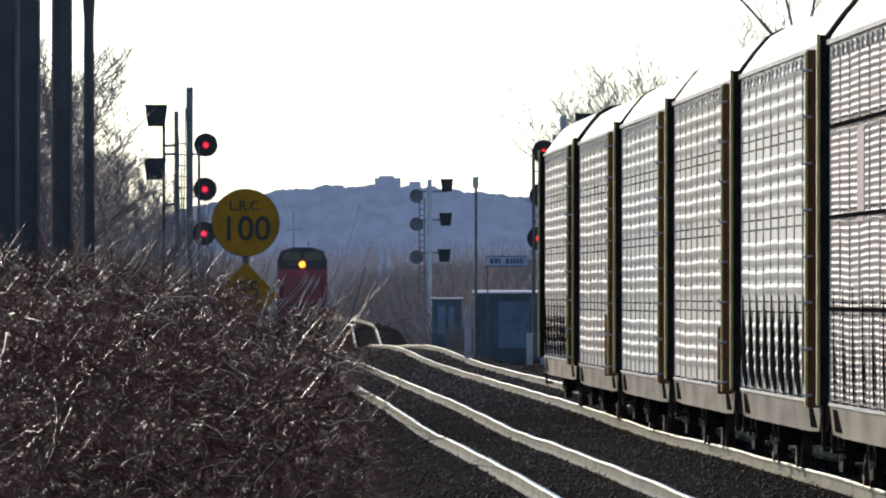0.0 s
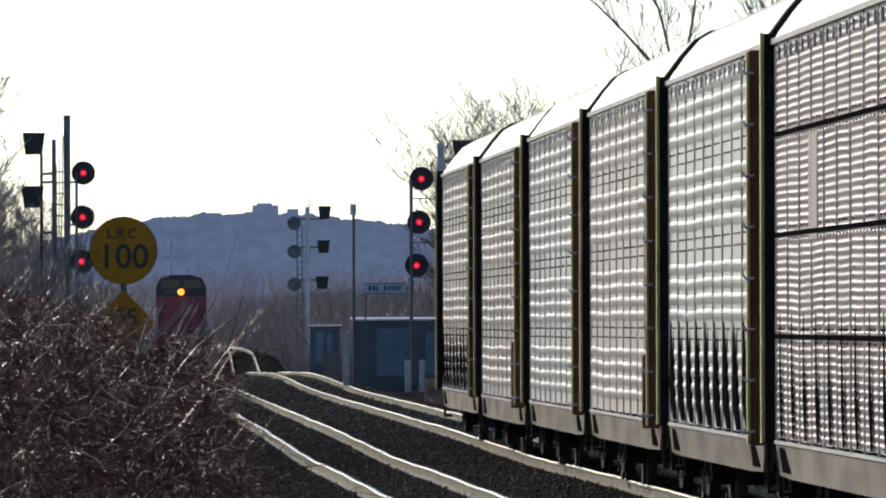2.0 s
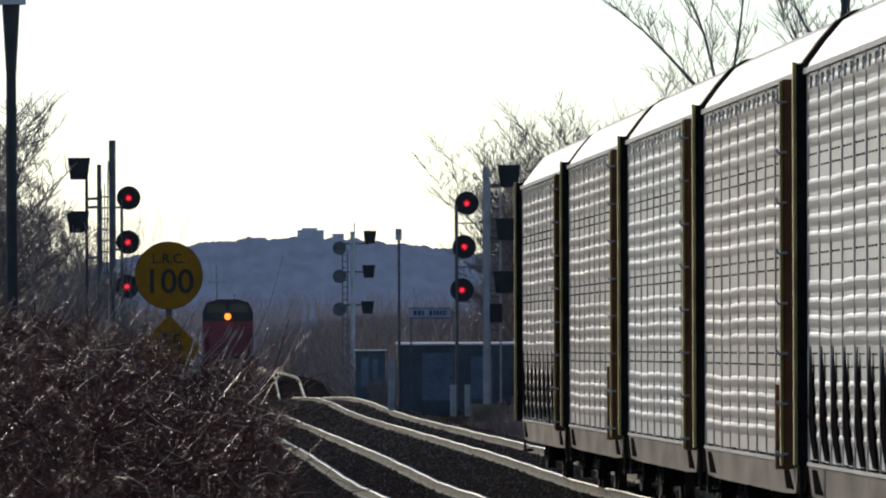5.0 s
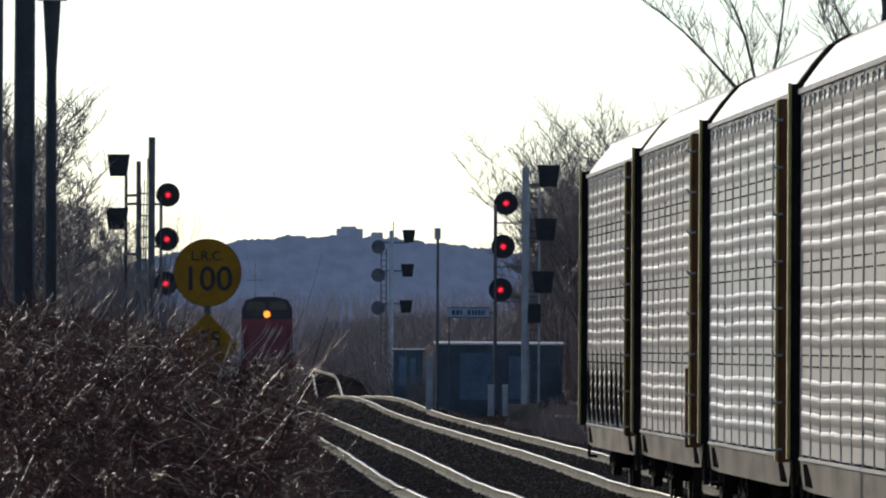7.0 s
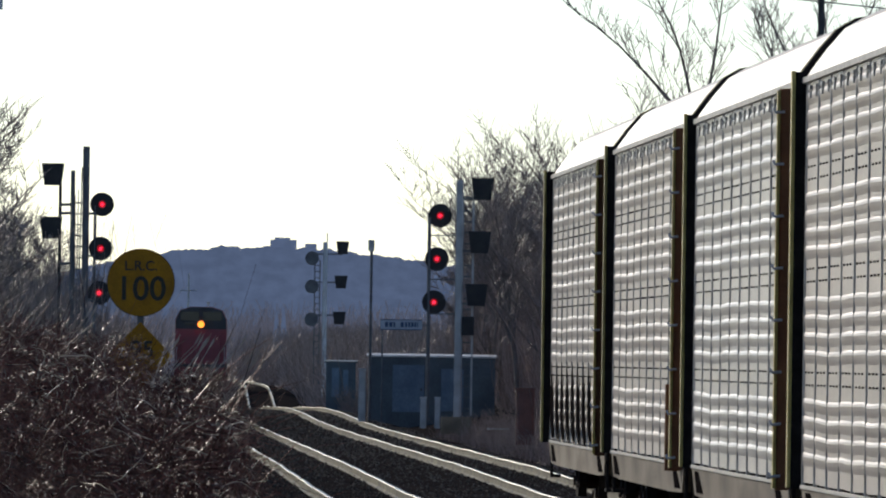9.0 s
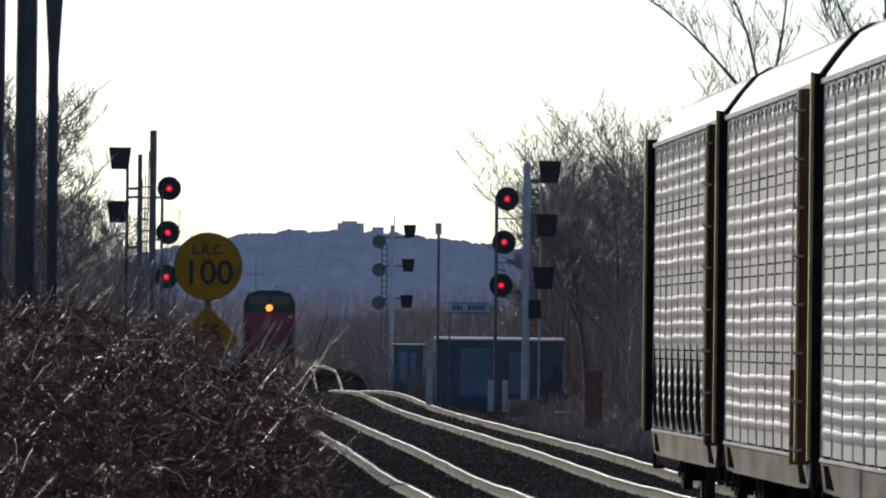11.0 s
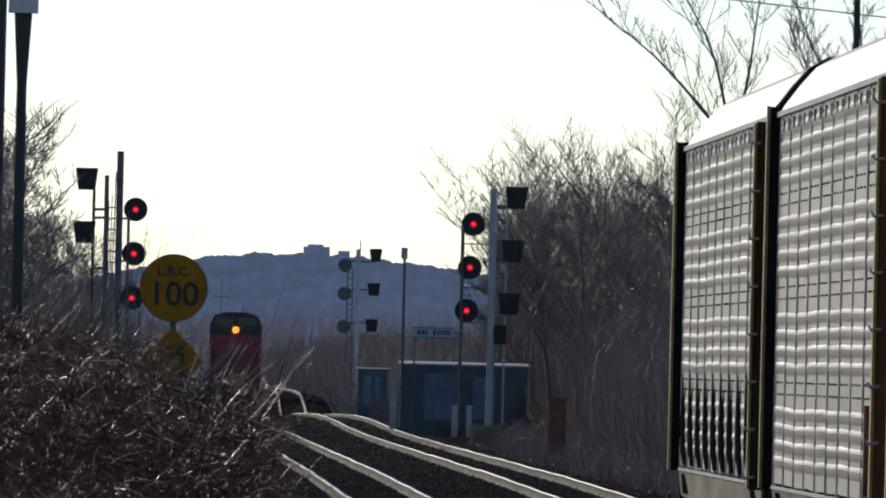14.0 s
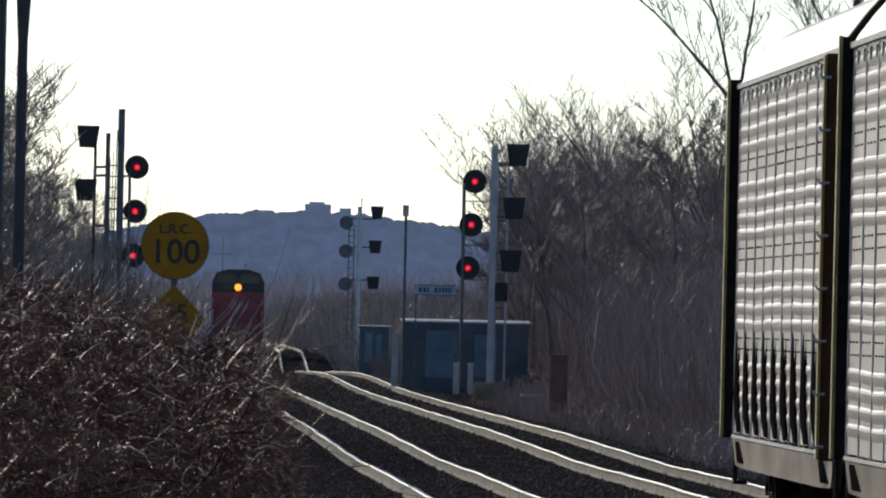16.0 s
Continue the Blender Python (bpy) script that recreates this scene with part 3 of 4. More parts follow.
def signal_left(x, y, z):
    s = thing("railway_signal", pose(x, y, z), "tall dark mast signal showing three red lights", "railway signal", "signals")
    part("mast", Geo().tube([(0, 0, 0), (0, 0, 8.97)], 0.11, 12), MASTGREY, s)
    part("thin_mast", Geo().tube([(-0.42, 0.1, 0), (-0.42, 0.1, 8.2)], 0.075, 10), MASTGREY, s)
    part("base", Geo().box(-0.7, 0.5, -0.3, 0.4, -0.3, 0.25, 0.05), SILL, s)
    part("pipe", Geo().tube([(0.30, 0.02, 3.0), (0.30, 0.02, 7.1)], 0.05, 8), MASTGREY, s)
    for zz in (4.2, 5.6, 6.95):
        part("bracket", Geo().box(0.05, 0.32, -0.03, 0.05, zz - 0.15, zz - 0.08), MASTGREY, s)
    for i in range(3):
        target_head(s, 0.52 - 0.03 * i, 7.13 - 1.41 * i)
    part("head_pole", Geo().tube([(-0.82, 0.12, 0.3), (-0.82, 0.12, 7.75)], 0.05, 8), BLACK, s, "dark pole that carries the heads")
    for zz in (7.12, 6.85, 5.25):
        part("arm", Geo().tube([(-0.42, 0.1, zz), (-0.84, 0.1, zz - 0.02)], 0.045, 8), MASTGREY, s)
    part("cable", Geo().tube([(-0.16, 0.05, 2.0), (-0.18, 0.06, 5.0), (-0.13, 0.05, 8.3)], 0.022, 6), MASTGREY, s)
    part("cable", Geo().tube([(-0.28, 0.05, 2.0), (-0.26, 0.06, 4.6), (-0.24, 0.05, 7.6)], 0.018, 6), MASTGREY, s)
    target_head(s, -1.06, 8.05, True)
    target_head(s, -1.1, 6.35, True)
    ladder(s, -0.22, 0.3, 7.4)


def signal_right(x, y, z):
    s = thing("railway_signal", pose(x, y, z), "pale lattice mast signal showing three red lights", "railway signal", "signals")
    part("mast", Geo().box(-0.11, 0.11, -0.1, 0.1, 0, 7.7, 0.03), MASTWHITE, s, "pale aluminium mast")
    part("base", Geo().box(-0.5, 0.5, -0.4, 0.4, -0.4, 0.15, 0.05), SILL, s)
    part("pipe", Geo().tube([(-0.95, 0.02, 0), (-0.95, 0.02, 6.5)], 0.06, 8), MASTGREY, s)
    for zz in (3.4, 4.5, 5.9):
        part("bracket", Geo().box(-0.95, 0.0, -0.03, 0.03, zz, zz + 0.04), MASTGREY, s)
    for i in range(3):
        target_head(s, -0.62 - 0.08 * i, 6.55 - 1.38 * i)
    for i, zz in enumerate((7.4, 5.7, 4.02)):
        target_head(s, 0.73 - 0.08 * i, zz, True)
        part("bracket", Geo().box(0.0, 0.5, -0.04, 0.04, zz - 0.3, zz - 0.22), MASTGREY, s)
    part("relay_box", Geo().box(0.12, 0.5, -0.15, 0.15, 2.75, 3.35, 0.03), BLACK, s)
    ladder(s, 0.28, 0.2, 7.3, 0.1, 0.4, MASTWHITE)


def signal_far(x, y, z):
    s = thing("railway_signal", pose(x, y, z), "distant white mast signal with dark heads on both sides", "railway signal", "signals")
    part("mast", Geo().tube([(0, 0, -2.4), (0, 0, 8.0)], 0.13, 10), WHITE, s, "white mast")
    part("spike", Geo().tube([(0.1, 0, 7.0), (0.1, 0, 8.5)], 0.035, 6), MASTGREY, s)
    for i, zz in enumerate((7.1, 5.55, 3.75)):
        h = part("signal_head", Geo().disc(-0.72, 0, zz, 0.38, 0.08, 24), MASTGREY, s, "round grey signal target")
        part("housing", Geo().box(-0.85, -0.6, 0.05, 0.4, zz - 0.2, zz + 0.2), MASTGREY, h)
        target_head(s, 0.95 - 0.07 * i, (7.68, 5.80, 3.82)[i], True)
        part("bracket", Geo().box(-0.75, 0.95, -0.03, 0.03, zz + 0.2, zz + 0.28), MASTGREY, s)
    ladder(s, -0.42, 0.2, 7.0, 0.1, 0.35, MASTGREY)


signal_left(-8.08, 490, -0.1)
signal_right(3.83, 490, 0.27)
signal_far(-0.74, 843, 0.55)

# ================= speed sign =================


def build_sign():
    s = thing("speed_sign", pose(-1.81, 141, 0.4), "round yellow railway speed sign above a smaller yellow diamond", "sign")
    part("post", Geo().box(-0.03, 0.03, 0.02, 0.08, -0.2, 2.7, 0.01), MASTGREY, s)
    plate = part("round_plate", Geo().disc(0, 0, 2.55, 0.306, 0.012, 48), YELLOW, s, "faded yellow round plate")
    part("rim", Geo().disc(0, 0.010, 2.55, 0.312, 0.008, 48), LETTER, plate)
    dia = part("diamond_plate", Geo().prism([(0, 2.19), (0.30, 1.88), (0.0, 1.57), (-0.30, 1.88)], 0.012, 0.024, "y"), YELLOW, s, "faded yellow diamond plate")

    def words(text, size, x, y, z, holder):
        cu = bpy.data.curves.new("text", "FONT")
        cu.body, cu.size, cu.align_x, cu.align_y, cu.extrude, cu.offset = text, size, "CENTER", "CENTER", 0.002, size * 0.012
        tmp = new("text", cu)
        me = bpy.data.meshes.new_from_object(tmp.evaluated_get(bpy.context.evaluated_depsgraph_get()))
        bpy.data.objects.remove(tmp)
        part("lettering", me, LETTER, holder, "black lettering", m=pose(x, y, z, 90))

    words("100", 0.31, 0.0, -0.009, 2.485, plate)
    words("L.R.C.", 0.125, 0.0, -0.009, 2.70, plate)
    words("95", 0.22, 0.02, 0.009, 1.93, dia)


build_sign()

# ================= poles on the near side =================


def lamp_post(x, y, z, h, r):
    s = thing("lamp_post", pose(x, y, z), "dark grey lamp post with a flared white head", "lamp post", "lamp posts")
    part("shaft", Geo().tube([(0, 0, -0.3), (0, 0, h - 1.15), (0, 0, h - 0.1)], [r * 1.3, r, r * 1.8], 14), POLE, s)
    part("head", Geo().box(-r * 2.9, r * 2.9, -r * 2.9, r * 2.9, h - 0.1, h + 0.16, 0.06), LAMPWHITE, s, "white lamp housing")
    part("cap", Geo().box(-r * 2.0, r * 2.0, -r * 2.0, r * 2.0, h + 0.16, h + 0.24, 0.05), LAMPWHITE, s)


def wood_pole(x, y, z, h, r):
    s = thing("utility_pole", pose(x, y, z), "thick dark weathered wooden pole", "pole", "trackside poles")
    part("shaft", Geo().tube([(0, 0, -0.3), (0, 0, h * 0.5), (0, 0, h)], [r * 1.1, r, r * 0.85], 14), POLE, s)
    part("conduit", Geo().tube([(r * 0.9, -r * 0.5, 0), (r * 0.85, -r * 0.5, h * 0.8)], 0.02, 6), MASTGREY, s)


lamp_post(-5.23, 227, 0.25, 7.2, 0.075)
wood_pole(-4.44, 179, 0.25, 8.5, 0.125)
wood_pole(-3.80, 141, 0.25, 8.0, 0.105)
wood_pole(-3.53, 124, 0.25, 8.0, 0.10)

# ================= distance: hill, towers =================


def build_hill():
    d = 4200.0
    xs = np.arange(-420, 420, 0.9)
    rng = np.random.default_rng(5)
    px = d / 27216.0
    ridge = np.interp(xs / px + 784, [-2000, 0, 200, 420, 480, 560, 660, 760, 900, 1100, 1600, 3500], [120, 120, 118, 172, 180, 187, 189, 187, 172, 150, 120, 80]) * px + 2.3
    bump = np.zeros_like(xs)
    for sc, am in ((40, 0.25), (9, 0.35), (2.2, 0.4)):
        bump += am * np.array([noise.noise((x / sc, sc, 0)) for x in xs]) * 1.6
    bump += rng.uniform(0, 0.3, len(xs))
    rows = []
    for q in np.linspace(0, 1, 26):
        y = d - 30 + 40 * q
        z = -3 + (ridge + 3) * (q ** 0.7) + bump * (0.3 + 0.7 * q) + rng.uniform(-0.1, 0.1, len(xs)) * (q > 0.05)
        if q > 0.9:
            z = z + rng.uniform(0, 0.75, len(xs)) ** 2 * (q - 0.9) * 10  # crowns along the crest
        rows.append(np.stack([xs, np.full_like(xs, y), z], -1))
    rows.append(np.stack([xs, np.full_like(xs, d + 60), np.full_like(xs, -3)], -1))
    V = np.array(rows)
    ny, nx = V.shape[:2]
    j, i = np.meshgrid(np.arange(ny - 1), np.arange(nx - 1), indexing="ij")
    b = j * nx + i
    me = raw_mesh("hill", V.reshape(-1, 3), np.stack([b, b + 1, b + nx + 1, b + nx], -1).reshape(-1, 4))
    tagged(part("hill", me, HILL), "wooded hill on the horizon, its blue haze put in as glow", "hill", kind="structure")
    tw = thing("tower_block", pose(-15.2, d + 12, 0), "flat-roofed tower block on the hill, haze put in as glow", "building")
    part("wall", Geo().box(-3.6, 3.6, 0, 8, 0, 34.0).box(-2.4, 1.8, 1, 7, 34.0, 34.6), FARWALL, tw)
    tw = thing("tower_block", pose(-7.7, d + 12, 0), "smaller block on the hill, haze put in as glow", "building")
    part("wall", Geo().box(-1.6, 1.6, 0, 6, 0, 33.0), FARWALL, tw)


build_hill()

# ================= plants =================


def branch_paths(rng, height, spread, n_main=7, levels=4, kids=(4, 7), fork=0.25):
    """Skeleton of a bare tree: lists of (points, start radius, end radius) by level."""
    out = []

    def grow(p, dirv, length, r, level):
        k = 6
        pts, q, dv = [p.copy()], p.copy(), dirv.copy()
        for _ in range(k - 1):
            dv = dv + rng.normal(0, 0.10 if level else 0.05, 3) + np.array([0, 0, 0.045])
            dv /= np.linalg.norm(dv)
            q = q + dv * length / (k - 1)
            pts.append(q.copy())
        out.append((np.array(pts), r, r * (0.45 if level < levels else 0.3), level))
        if level >= levels:
            return
        m = n_main + 4 if level == 0 else int(rng.integers(*kids))
        for _ in range(m):
            f = rng.uniform(fork if level == 0 else 0.2, 1.0)
            idx = min(int(f * (k - 1)), k - 2)
            base = pts[idx] + (pts[idx + 1] - pts[idx]) * (f * (k - 1) - idx)
            az = rng.uniform(0, 2 * math.pi)
            side = np.array([math.cos(az), math.sin(az), rng.uniform(-0.1, 0.5)])
            nd = dv * rng.uniform(0.4, 0.9) + side * spread
            nd /= np.linalg.norm(nd)
            grow(base, nd, length * rng.uniform(0.39, 0.61), r * rng.uniform(0.32, 0.5), level + 1)

    grow(np.zeros(3), np.array([0, 0, 1.0]), height * 0.62, height * 0.009 + 0.02, 0)
    return out


def tree_meshes(seed, height, spread=0.7, kids=(4, 7), fork=0.25, girth=1.0):
    rng = np.random.default_rng(seed)
    br = branch_paths(rng, height, spread, kids=kids, fork=fork)
    res = []
    for lo, hi, sides in ((0, 1, 7), (2, 9, 3)):
        sel = [b for b in br if lo <= b[3] <= hi]
        P = np.array([b[0] for b in sel])
        R = np.array([np.linspace(max(b[1] * girth, 0.010), max(b[2] * girth, 0.0075), P.shape[1]) for b in sel])
        res.append(raw_mesh("tree", *rods(P, R, sides)))
    return res


TREE_KINDS = [tree_meshes(11, 9.0, 0.5), tree_meshes(12, 7.6, 0.6), tree_meshes(13, 10.5, 0.45), tree_meshes(14, 6.6, 0.6)]


def tree(kind, x, y, s, rz, label, group):
    t = thing("bare_tree", pose(x, y, float(ground_z(np.float64(x), np.float64(y))) - 0.1, 0, 0, rz), label, "tree", group)
    t.scale = (s, s, s)
    part("trunk", TREE_KINDS[kind][0], BARK, t)
    part("crown", TREE_KINDS[kind][1], TWIG, t, "bare twiggy crown")
    return t


rng = np.random.default_rng(21)
for _ in range(46):
    y = rng.uniform(345, 640)
    x = float(mid_right(y)) + 6.3 + rng.uniform(0, 1) ** 1.3 * 15
    tree(int(rng.integers(0, 4)), x, y, rng.uniform(0.75, 1.1), rng.uniform(0, 360), "leafless brown tree in a dense thicket", "woods beside the line")
for _ in range(22):
    y = rng.uniform(500, 700)
    x = float(mid_left(y)) - 6.2 - rng.uniform(0, 8)
    tree(int(rng.integers(0, 4)), x, y, rng.uniform(0.8, 1.15), rng.uniform(0, 360), "leafless tree behind the bramble", "trees behind the poles")
for i in range(9):
    y = 275 + 8 * i
    tree(3 if i % 2 else 1, y * rng.uniform(-0.0290, -0.0228), y, rng.uniform(0.82, 1.0), rng.uniform(0, 360), "leafless tree close behind the bramble", "trees behind the poles")
for i in range(18):
    y = 570 + 5 * i
    tree(int(rng.integers(0, 2)), rng.uniform(5.6, 8.8), y, rng.uniform(0.85, 1.08), rng.uniform(0, 360), "leafless twiggy tree behind the signal", "woods beside the line")


def forked_tree(x, y, fork, limbs, seed):
    """A tall tree with a few open limbs: each limb is (lean across, lean along, length)."""
    t = thing("bare_tree", pose(x, y, float(ground_z(np.float64(x), np.float64(y))) - 0.1), "tall leafless tree with open forked limbs", "tree", "woods beside the line")
    rng = np.random.default_rng(seed)
    part("trunk", Geo().tube([(0.25, 0, 0), (0.12, 0, fork * 0.5), (0, 0, fork)], [0.15, 0.11, 0.075], 9), BARK, t)
    twigs = []

    def shoot(p, d, length, r, level):
        pts = [p.copy()]
        for _ in range(5):
            d = d + rng.normal(0, 0.09, 3) + np.array([0, 0, 0.07])
            d = d / np.linalg.norm(d)
            pts.append(pts[-1] + d * length / 5)
        twigs.append((np.array(pts), r))
        if level < 3:
            for i in range((0, 4, 3)[level]):
                f = rng.uniform(0.25, 1.0)
                b = pts[min(int(f * 5), 4)]
                side = np.array([rng.normal(0, 0.8), rng.normal(0, 0.8), rng.uniform(0.0, 0.6)])
                nd = d + side
                shoot(b, nd / np.linalg.norm(nd), length * rng.uniform(0.3, 0.55), r * 0.45, level + 1)

    for ax, ay, length in limbs:
        d = np.array([ax, ay, 1.0])
        d /= np.linalg.norm(d)
        pts, p = [(0, 0, fork - 0.1)], np.array([0, 0, fork - 0.1])
        for q in range(6):
            d = d + rng.normal(0, 0.06, 3)
            d /= np.linalg.norm(d)
            p = p + d * length / 6
            pts.append(tuple(p))
            for _ in range(2):
                nd = d + np.array([rng.normal(0, 0.7), rng.normal(0, 0.7), rng.uniform(0, 0.5)])
                shoot(p.copy(), nd / np.linalg.norm(nd), length * rng.uniform(0.22, 0.42), 0.016, 1)
        part("limb", Geo().tube(pts, [0.06, 0.05, 0.042, 0.035, 0.028, 0.022, 0.012], 7), BARK, t)
    P = np.array([w[0] for w in twigs])
    R = np.array([np.linspace(max(w[1], 0.010), 0.007, 6) for w in twigs])
    part("crown", raw_mesh("crown", *rods(P, R)), TWIG, t, "sparse bare twigs")


forked_tree(10.1, 430, 8.4, ((-0.85, 0, 5.2), (-0.2, 0.2, 5.2), (0.2, -0.2, 5.0)), 71)
forked_tree(13.9, 446, 9.0, ((-0.4, 0, 4.5), (0.15, 0.2, 5.0), (0.5, 0, 4.6)), 72)


def thicket(name, n, place, height, radius, material, label, seed, lean=0.35, kind="stuff"):
    """Many thin stems as one mesh; place(rng, n) gives x, y."""
    rng = np.random.default_rng(seed)
    x, y = place(rng, n)
    z = ground_z(x, y) - 0.05
    k = 4
    t = np.linspace(0, 1, k)[None, :, None]
    h = rng.uniform(height[0], height[1], n)
    tip = np.stack([rng.normal(0, lean, n) * h, rng.normal(0, lean, n) * h, h], -1)
    curl = rng.normal(0, 0.25, (n, 3)) * h[:, None] * np.array([1, 1, 0.4])
    P = np.stack([x, y, z], -1)[:, None, :] + tip[:, None, :] * t + curl[:, None, :] * (t * (1 - t)) * 2
    R = rng.uniform(radius[0], radius[1], n)[:, None] * np.linspace(1, 0.4, k)[None, :]
    me = raw_mesh(name, *rods(P, R))
    return tagged(part(name, me, material), label, "undergrowth", kind=kind)


def along(y0, y1, s0, s1, power=1.0):
    """Places in a strip beside the line, s metres from the middle of the right track."""
    def f(rng, n):
        y = rng.uniform(y0, y1, n)
        return mid_right(y) + s0 + (s1 - s0) * rng.uniform(0, 1, n) ** power, y
    return f


thicket("thicket_undergrowth", 13000, along(320, 430, 4.2, 16), (0.8, 4.2), (0.006, 0.018), SCRUB, "dense dark brown leafless undergrowth", 31, 0.2)
thicket("thicket_undergrowth", 16000, along(430, 660, 6.6, 17), (0.8, 4.6), (0.008, 0.022), SCRUB, "dense dark brown leafless undergrowth behind the sheds", 37, 0.2)
thicket("thicket_undergrowth", 13000, along(440, 650, 9, 21), (3.0, 7.0), (0.010, 0.028), SCRUB, "tall dark brown leafless thicket", 38, 0.15)
thicket("verge_scrub", 9000, along(230, 520, 3.0, 7, 1.3), (0.2, 0.9), (0.005, 0.012), SCRUB, "low brown weeds beside the track", 32)
thicket("far_scrub", 16000, along(700, 1500, 2.5, 22), (0.8, 4.5), (0.015, 0.04), SCRUB, "brown scrub far along the line", 33)
thicket("far_scrub", 12000, along(650, 1500, -25, -7.5), (0.8, 5.0), (0.015, 0.04), SCRUB, "brown scrub far along the line", 34)
thicket("far_woods", 15000, along(1500, 2700, -60, 60), (3.0, 7.5), (0.03, 0.08), FARSCRUB, "bare brown woods in the distance, haze put in as glow", 36, 0.15)
thicket("far_scrub", 2600, lambda r, n: (r.normal(-5.7, 0.9, n), r.uniform(1330, 1380, n)), (0.5, 1.9), (0.012, 0.03), SCRUB, "low dark scrub bank far along the line", 39)
thicket("far_scrub", 5000, along(640, 900, 2.6, 7.0), (0.3, 1.5), (0.012, 0.03), BARK, "low dark bushes beside the far track", 48)
thicket("reeds", 420, lambda r, n: (r.normal(-6.5, 0.85, n), r.uniform(1395, 1415, n)), (1.4, 2.9), (0.01, 0.03), TAN, "patch of tan dead reeds", 35)


def fan(y0, y1, a0, a1):
    """Places on the rough ground left of the line, between two slopes from the bank's near end."""
    def f(rng, n):
        y = rng.uniform(y0, y1, n)
        return y * (a0 + (a1 - a0) * rng.uniform(0, 1, n)), y
    return f


thicket("saplings", 4000, fan(300, 470, -0.0182, -0.034), (1.0, 4.6), (0.005, 0.013), TWIG, "thin bare saplings behind the bramble", 45, 0.22)
thicket("saplings", 1500, fan(495, 540, -0.0160, -0.030), (3.0, 7.0), (0.006, 0.016), TWIG, "thin bare saplings round the signal", 46, 0.2)


def bank_top(x, y):
    """Height of the bramble bank's crest."""
    q = x + 0.005 * (y - 110)
    return np.interp(q, [-4.5, -2.66, -1.86, -1.61, -1.3, -1.05, -0.8, -0.7, -0.6, -0.5, -0.3, 0.0], [2.62, 2.58, 2.48, 2.40, 2.06, 2.26, 2.18, 1.96, 1.46, 1.0, 0.6, 0.4])


def bramble():
    """A tangled bank: short curled twigs, long arching canes, a few bleached stalks and glints as pale rods."""
    kinds = (
        ("bramble", 60000, STEM, (0.0015, 0.0042), (0.10, 0.42), 1.9, 41, "tangled thicket of dry reddish-brown bramble stems"),
        ("bramble_canes", 3400, STEM, (0.0025, 0.0065), (0.6, 1.7), 0.5, 43, "long arching dry bramble canes"),
        # pale rods: dead stalks, and glints on the stems put in as colour
        ("dead_stalks", 3600, STRAW_GLINT, (0.0015, 0.0052), (0.05, 0.30), 1.2, 42, "bleached dead stalks in the bramble, with glints as pale rods"),
    )
    for name, n, mt, rad, span, curl, seed, lab in kinds:
        rng = np.random.default_rng(seed)
        y = 86 + 50 * rng.uniform(0, 1, n) ** 1.4
        x = -0.2 - rng.uniform(0, 1, n) ** 0.95 * 4.0 - 0.005 * (y - 110)
        if span[1] > 1:
            x = np.minimum(x, -0.95 - 0.3 * rng.uniform(0, 1, n))
        lump = np.array([noise.noise((p * 2.1, q * 0.12, 4.0)) for p, q in zip(x, y)])
        top = bank_top(x, y) + 0.16 * lump
        floor_z = ground_z(x, y)
        ln = span[0] + (span[1] - span[0]) * rng.uniform(0, 1, n) ** 1.8
        z0 = np.maximum(top - 0.5 * ln - 1.75 * rng.uniform(0, 1, n) ** (1.9 if mt is STRAW_GLINT else 1.25), floor_z)
        k = 6
        az = rng.uniform(0, 2 * np.pi, n)
        up = rng.uniform(-0.5, 1.5, n)
        d = np.stack([np.cos(az), np.sin(az), up], -1)
        d /= np.linalg.norm(d, axis=1, keepdims=True)
        turn = rng.normal(0, curl, (n, 3)) * 0.35 + np.array([0, 0, -0.16])
        P = np.zeros((n, k, 3))
        P[:, 0] = np.stack([x, y, z0], -1)
        for j in range(1, k):
            d = d + turn * 0.55 + rng.normal(0, 0.13, (n, 3))
            d /= np.linalg.norm(d, axis=1, keepdims=True)
            P[:, j] = P[:, j - 1] + d * (ln / (k - 1))[:, None]
        R = (rad[0] + (rad[1] - rad[0]) * rng.uniform(0, 1, n) ** 2.2)[:, None] * np.linspace(1, 0.4, k)[None, :]
        tagged(part(name, raw_mesh(name, *rods(P, R)), mt), lab, "bramble", kind="stuff")


bramble()


def dead_weed(x, y, z, n, seed):
    """A tuft of pale stalks that leans over the bramble's edge."""
    w = thing("dead_weed", pose(x, y, z), "pale dead weed stalks rising from the bramble", "weed", "dead weeds")
    rng = np.random.default_rng(seed)
    for _ in range(n):
        lean, h = rng.uniform(0.25, 0.9), rng.uniform(0.30, 0.44)
        p0 = (rng.uniform(-0.12, 0.12), rng.uniform(-0.3, 0.3), -0.3)
        pts = [p0] + [(p0[0] + lean * h * q ** 1.2, p0[1], -0.3 + h * q) for q in (0.35, 0.7, 1.0)]
        part("stalk", Geo().tube(pts, [0.006, 0.005, 0.004, 0.0025], 5), STRAW_GLINT, w)
        e = pts[-1]
        part("seed_head", Geo().tube([e, (e[0] + 0.03, e[1], e[2] + 0.05), (e[0] + 0.05, e[1], e[2] + 0.10)], [0.003, 0.008, 0.002], 5), STRAW_GLINT, w)


dead_weed(-1.12, 104, 2.22, 6, 61)
dead_weed(-0.92, 108, 2.15, 6, 62)
dead_weed(-1.28, 108, 2.28, 5, 65)
dead_weed(-1.9, 104, 2.4, 4, 63)
dead_weed(-2.3, 98, 2.45, 4, 64)

# ================= sheds, board and posts =================


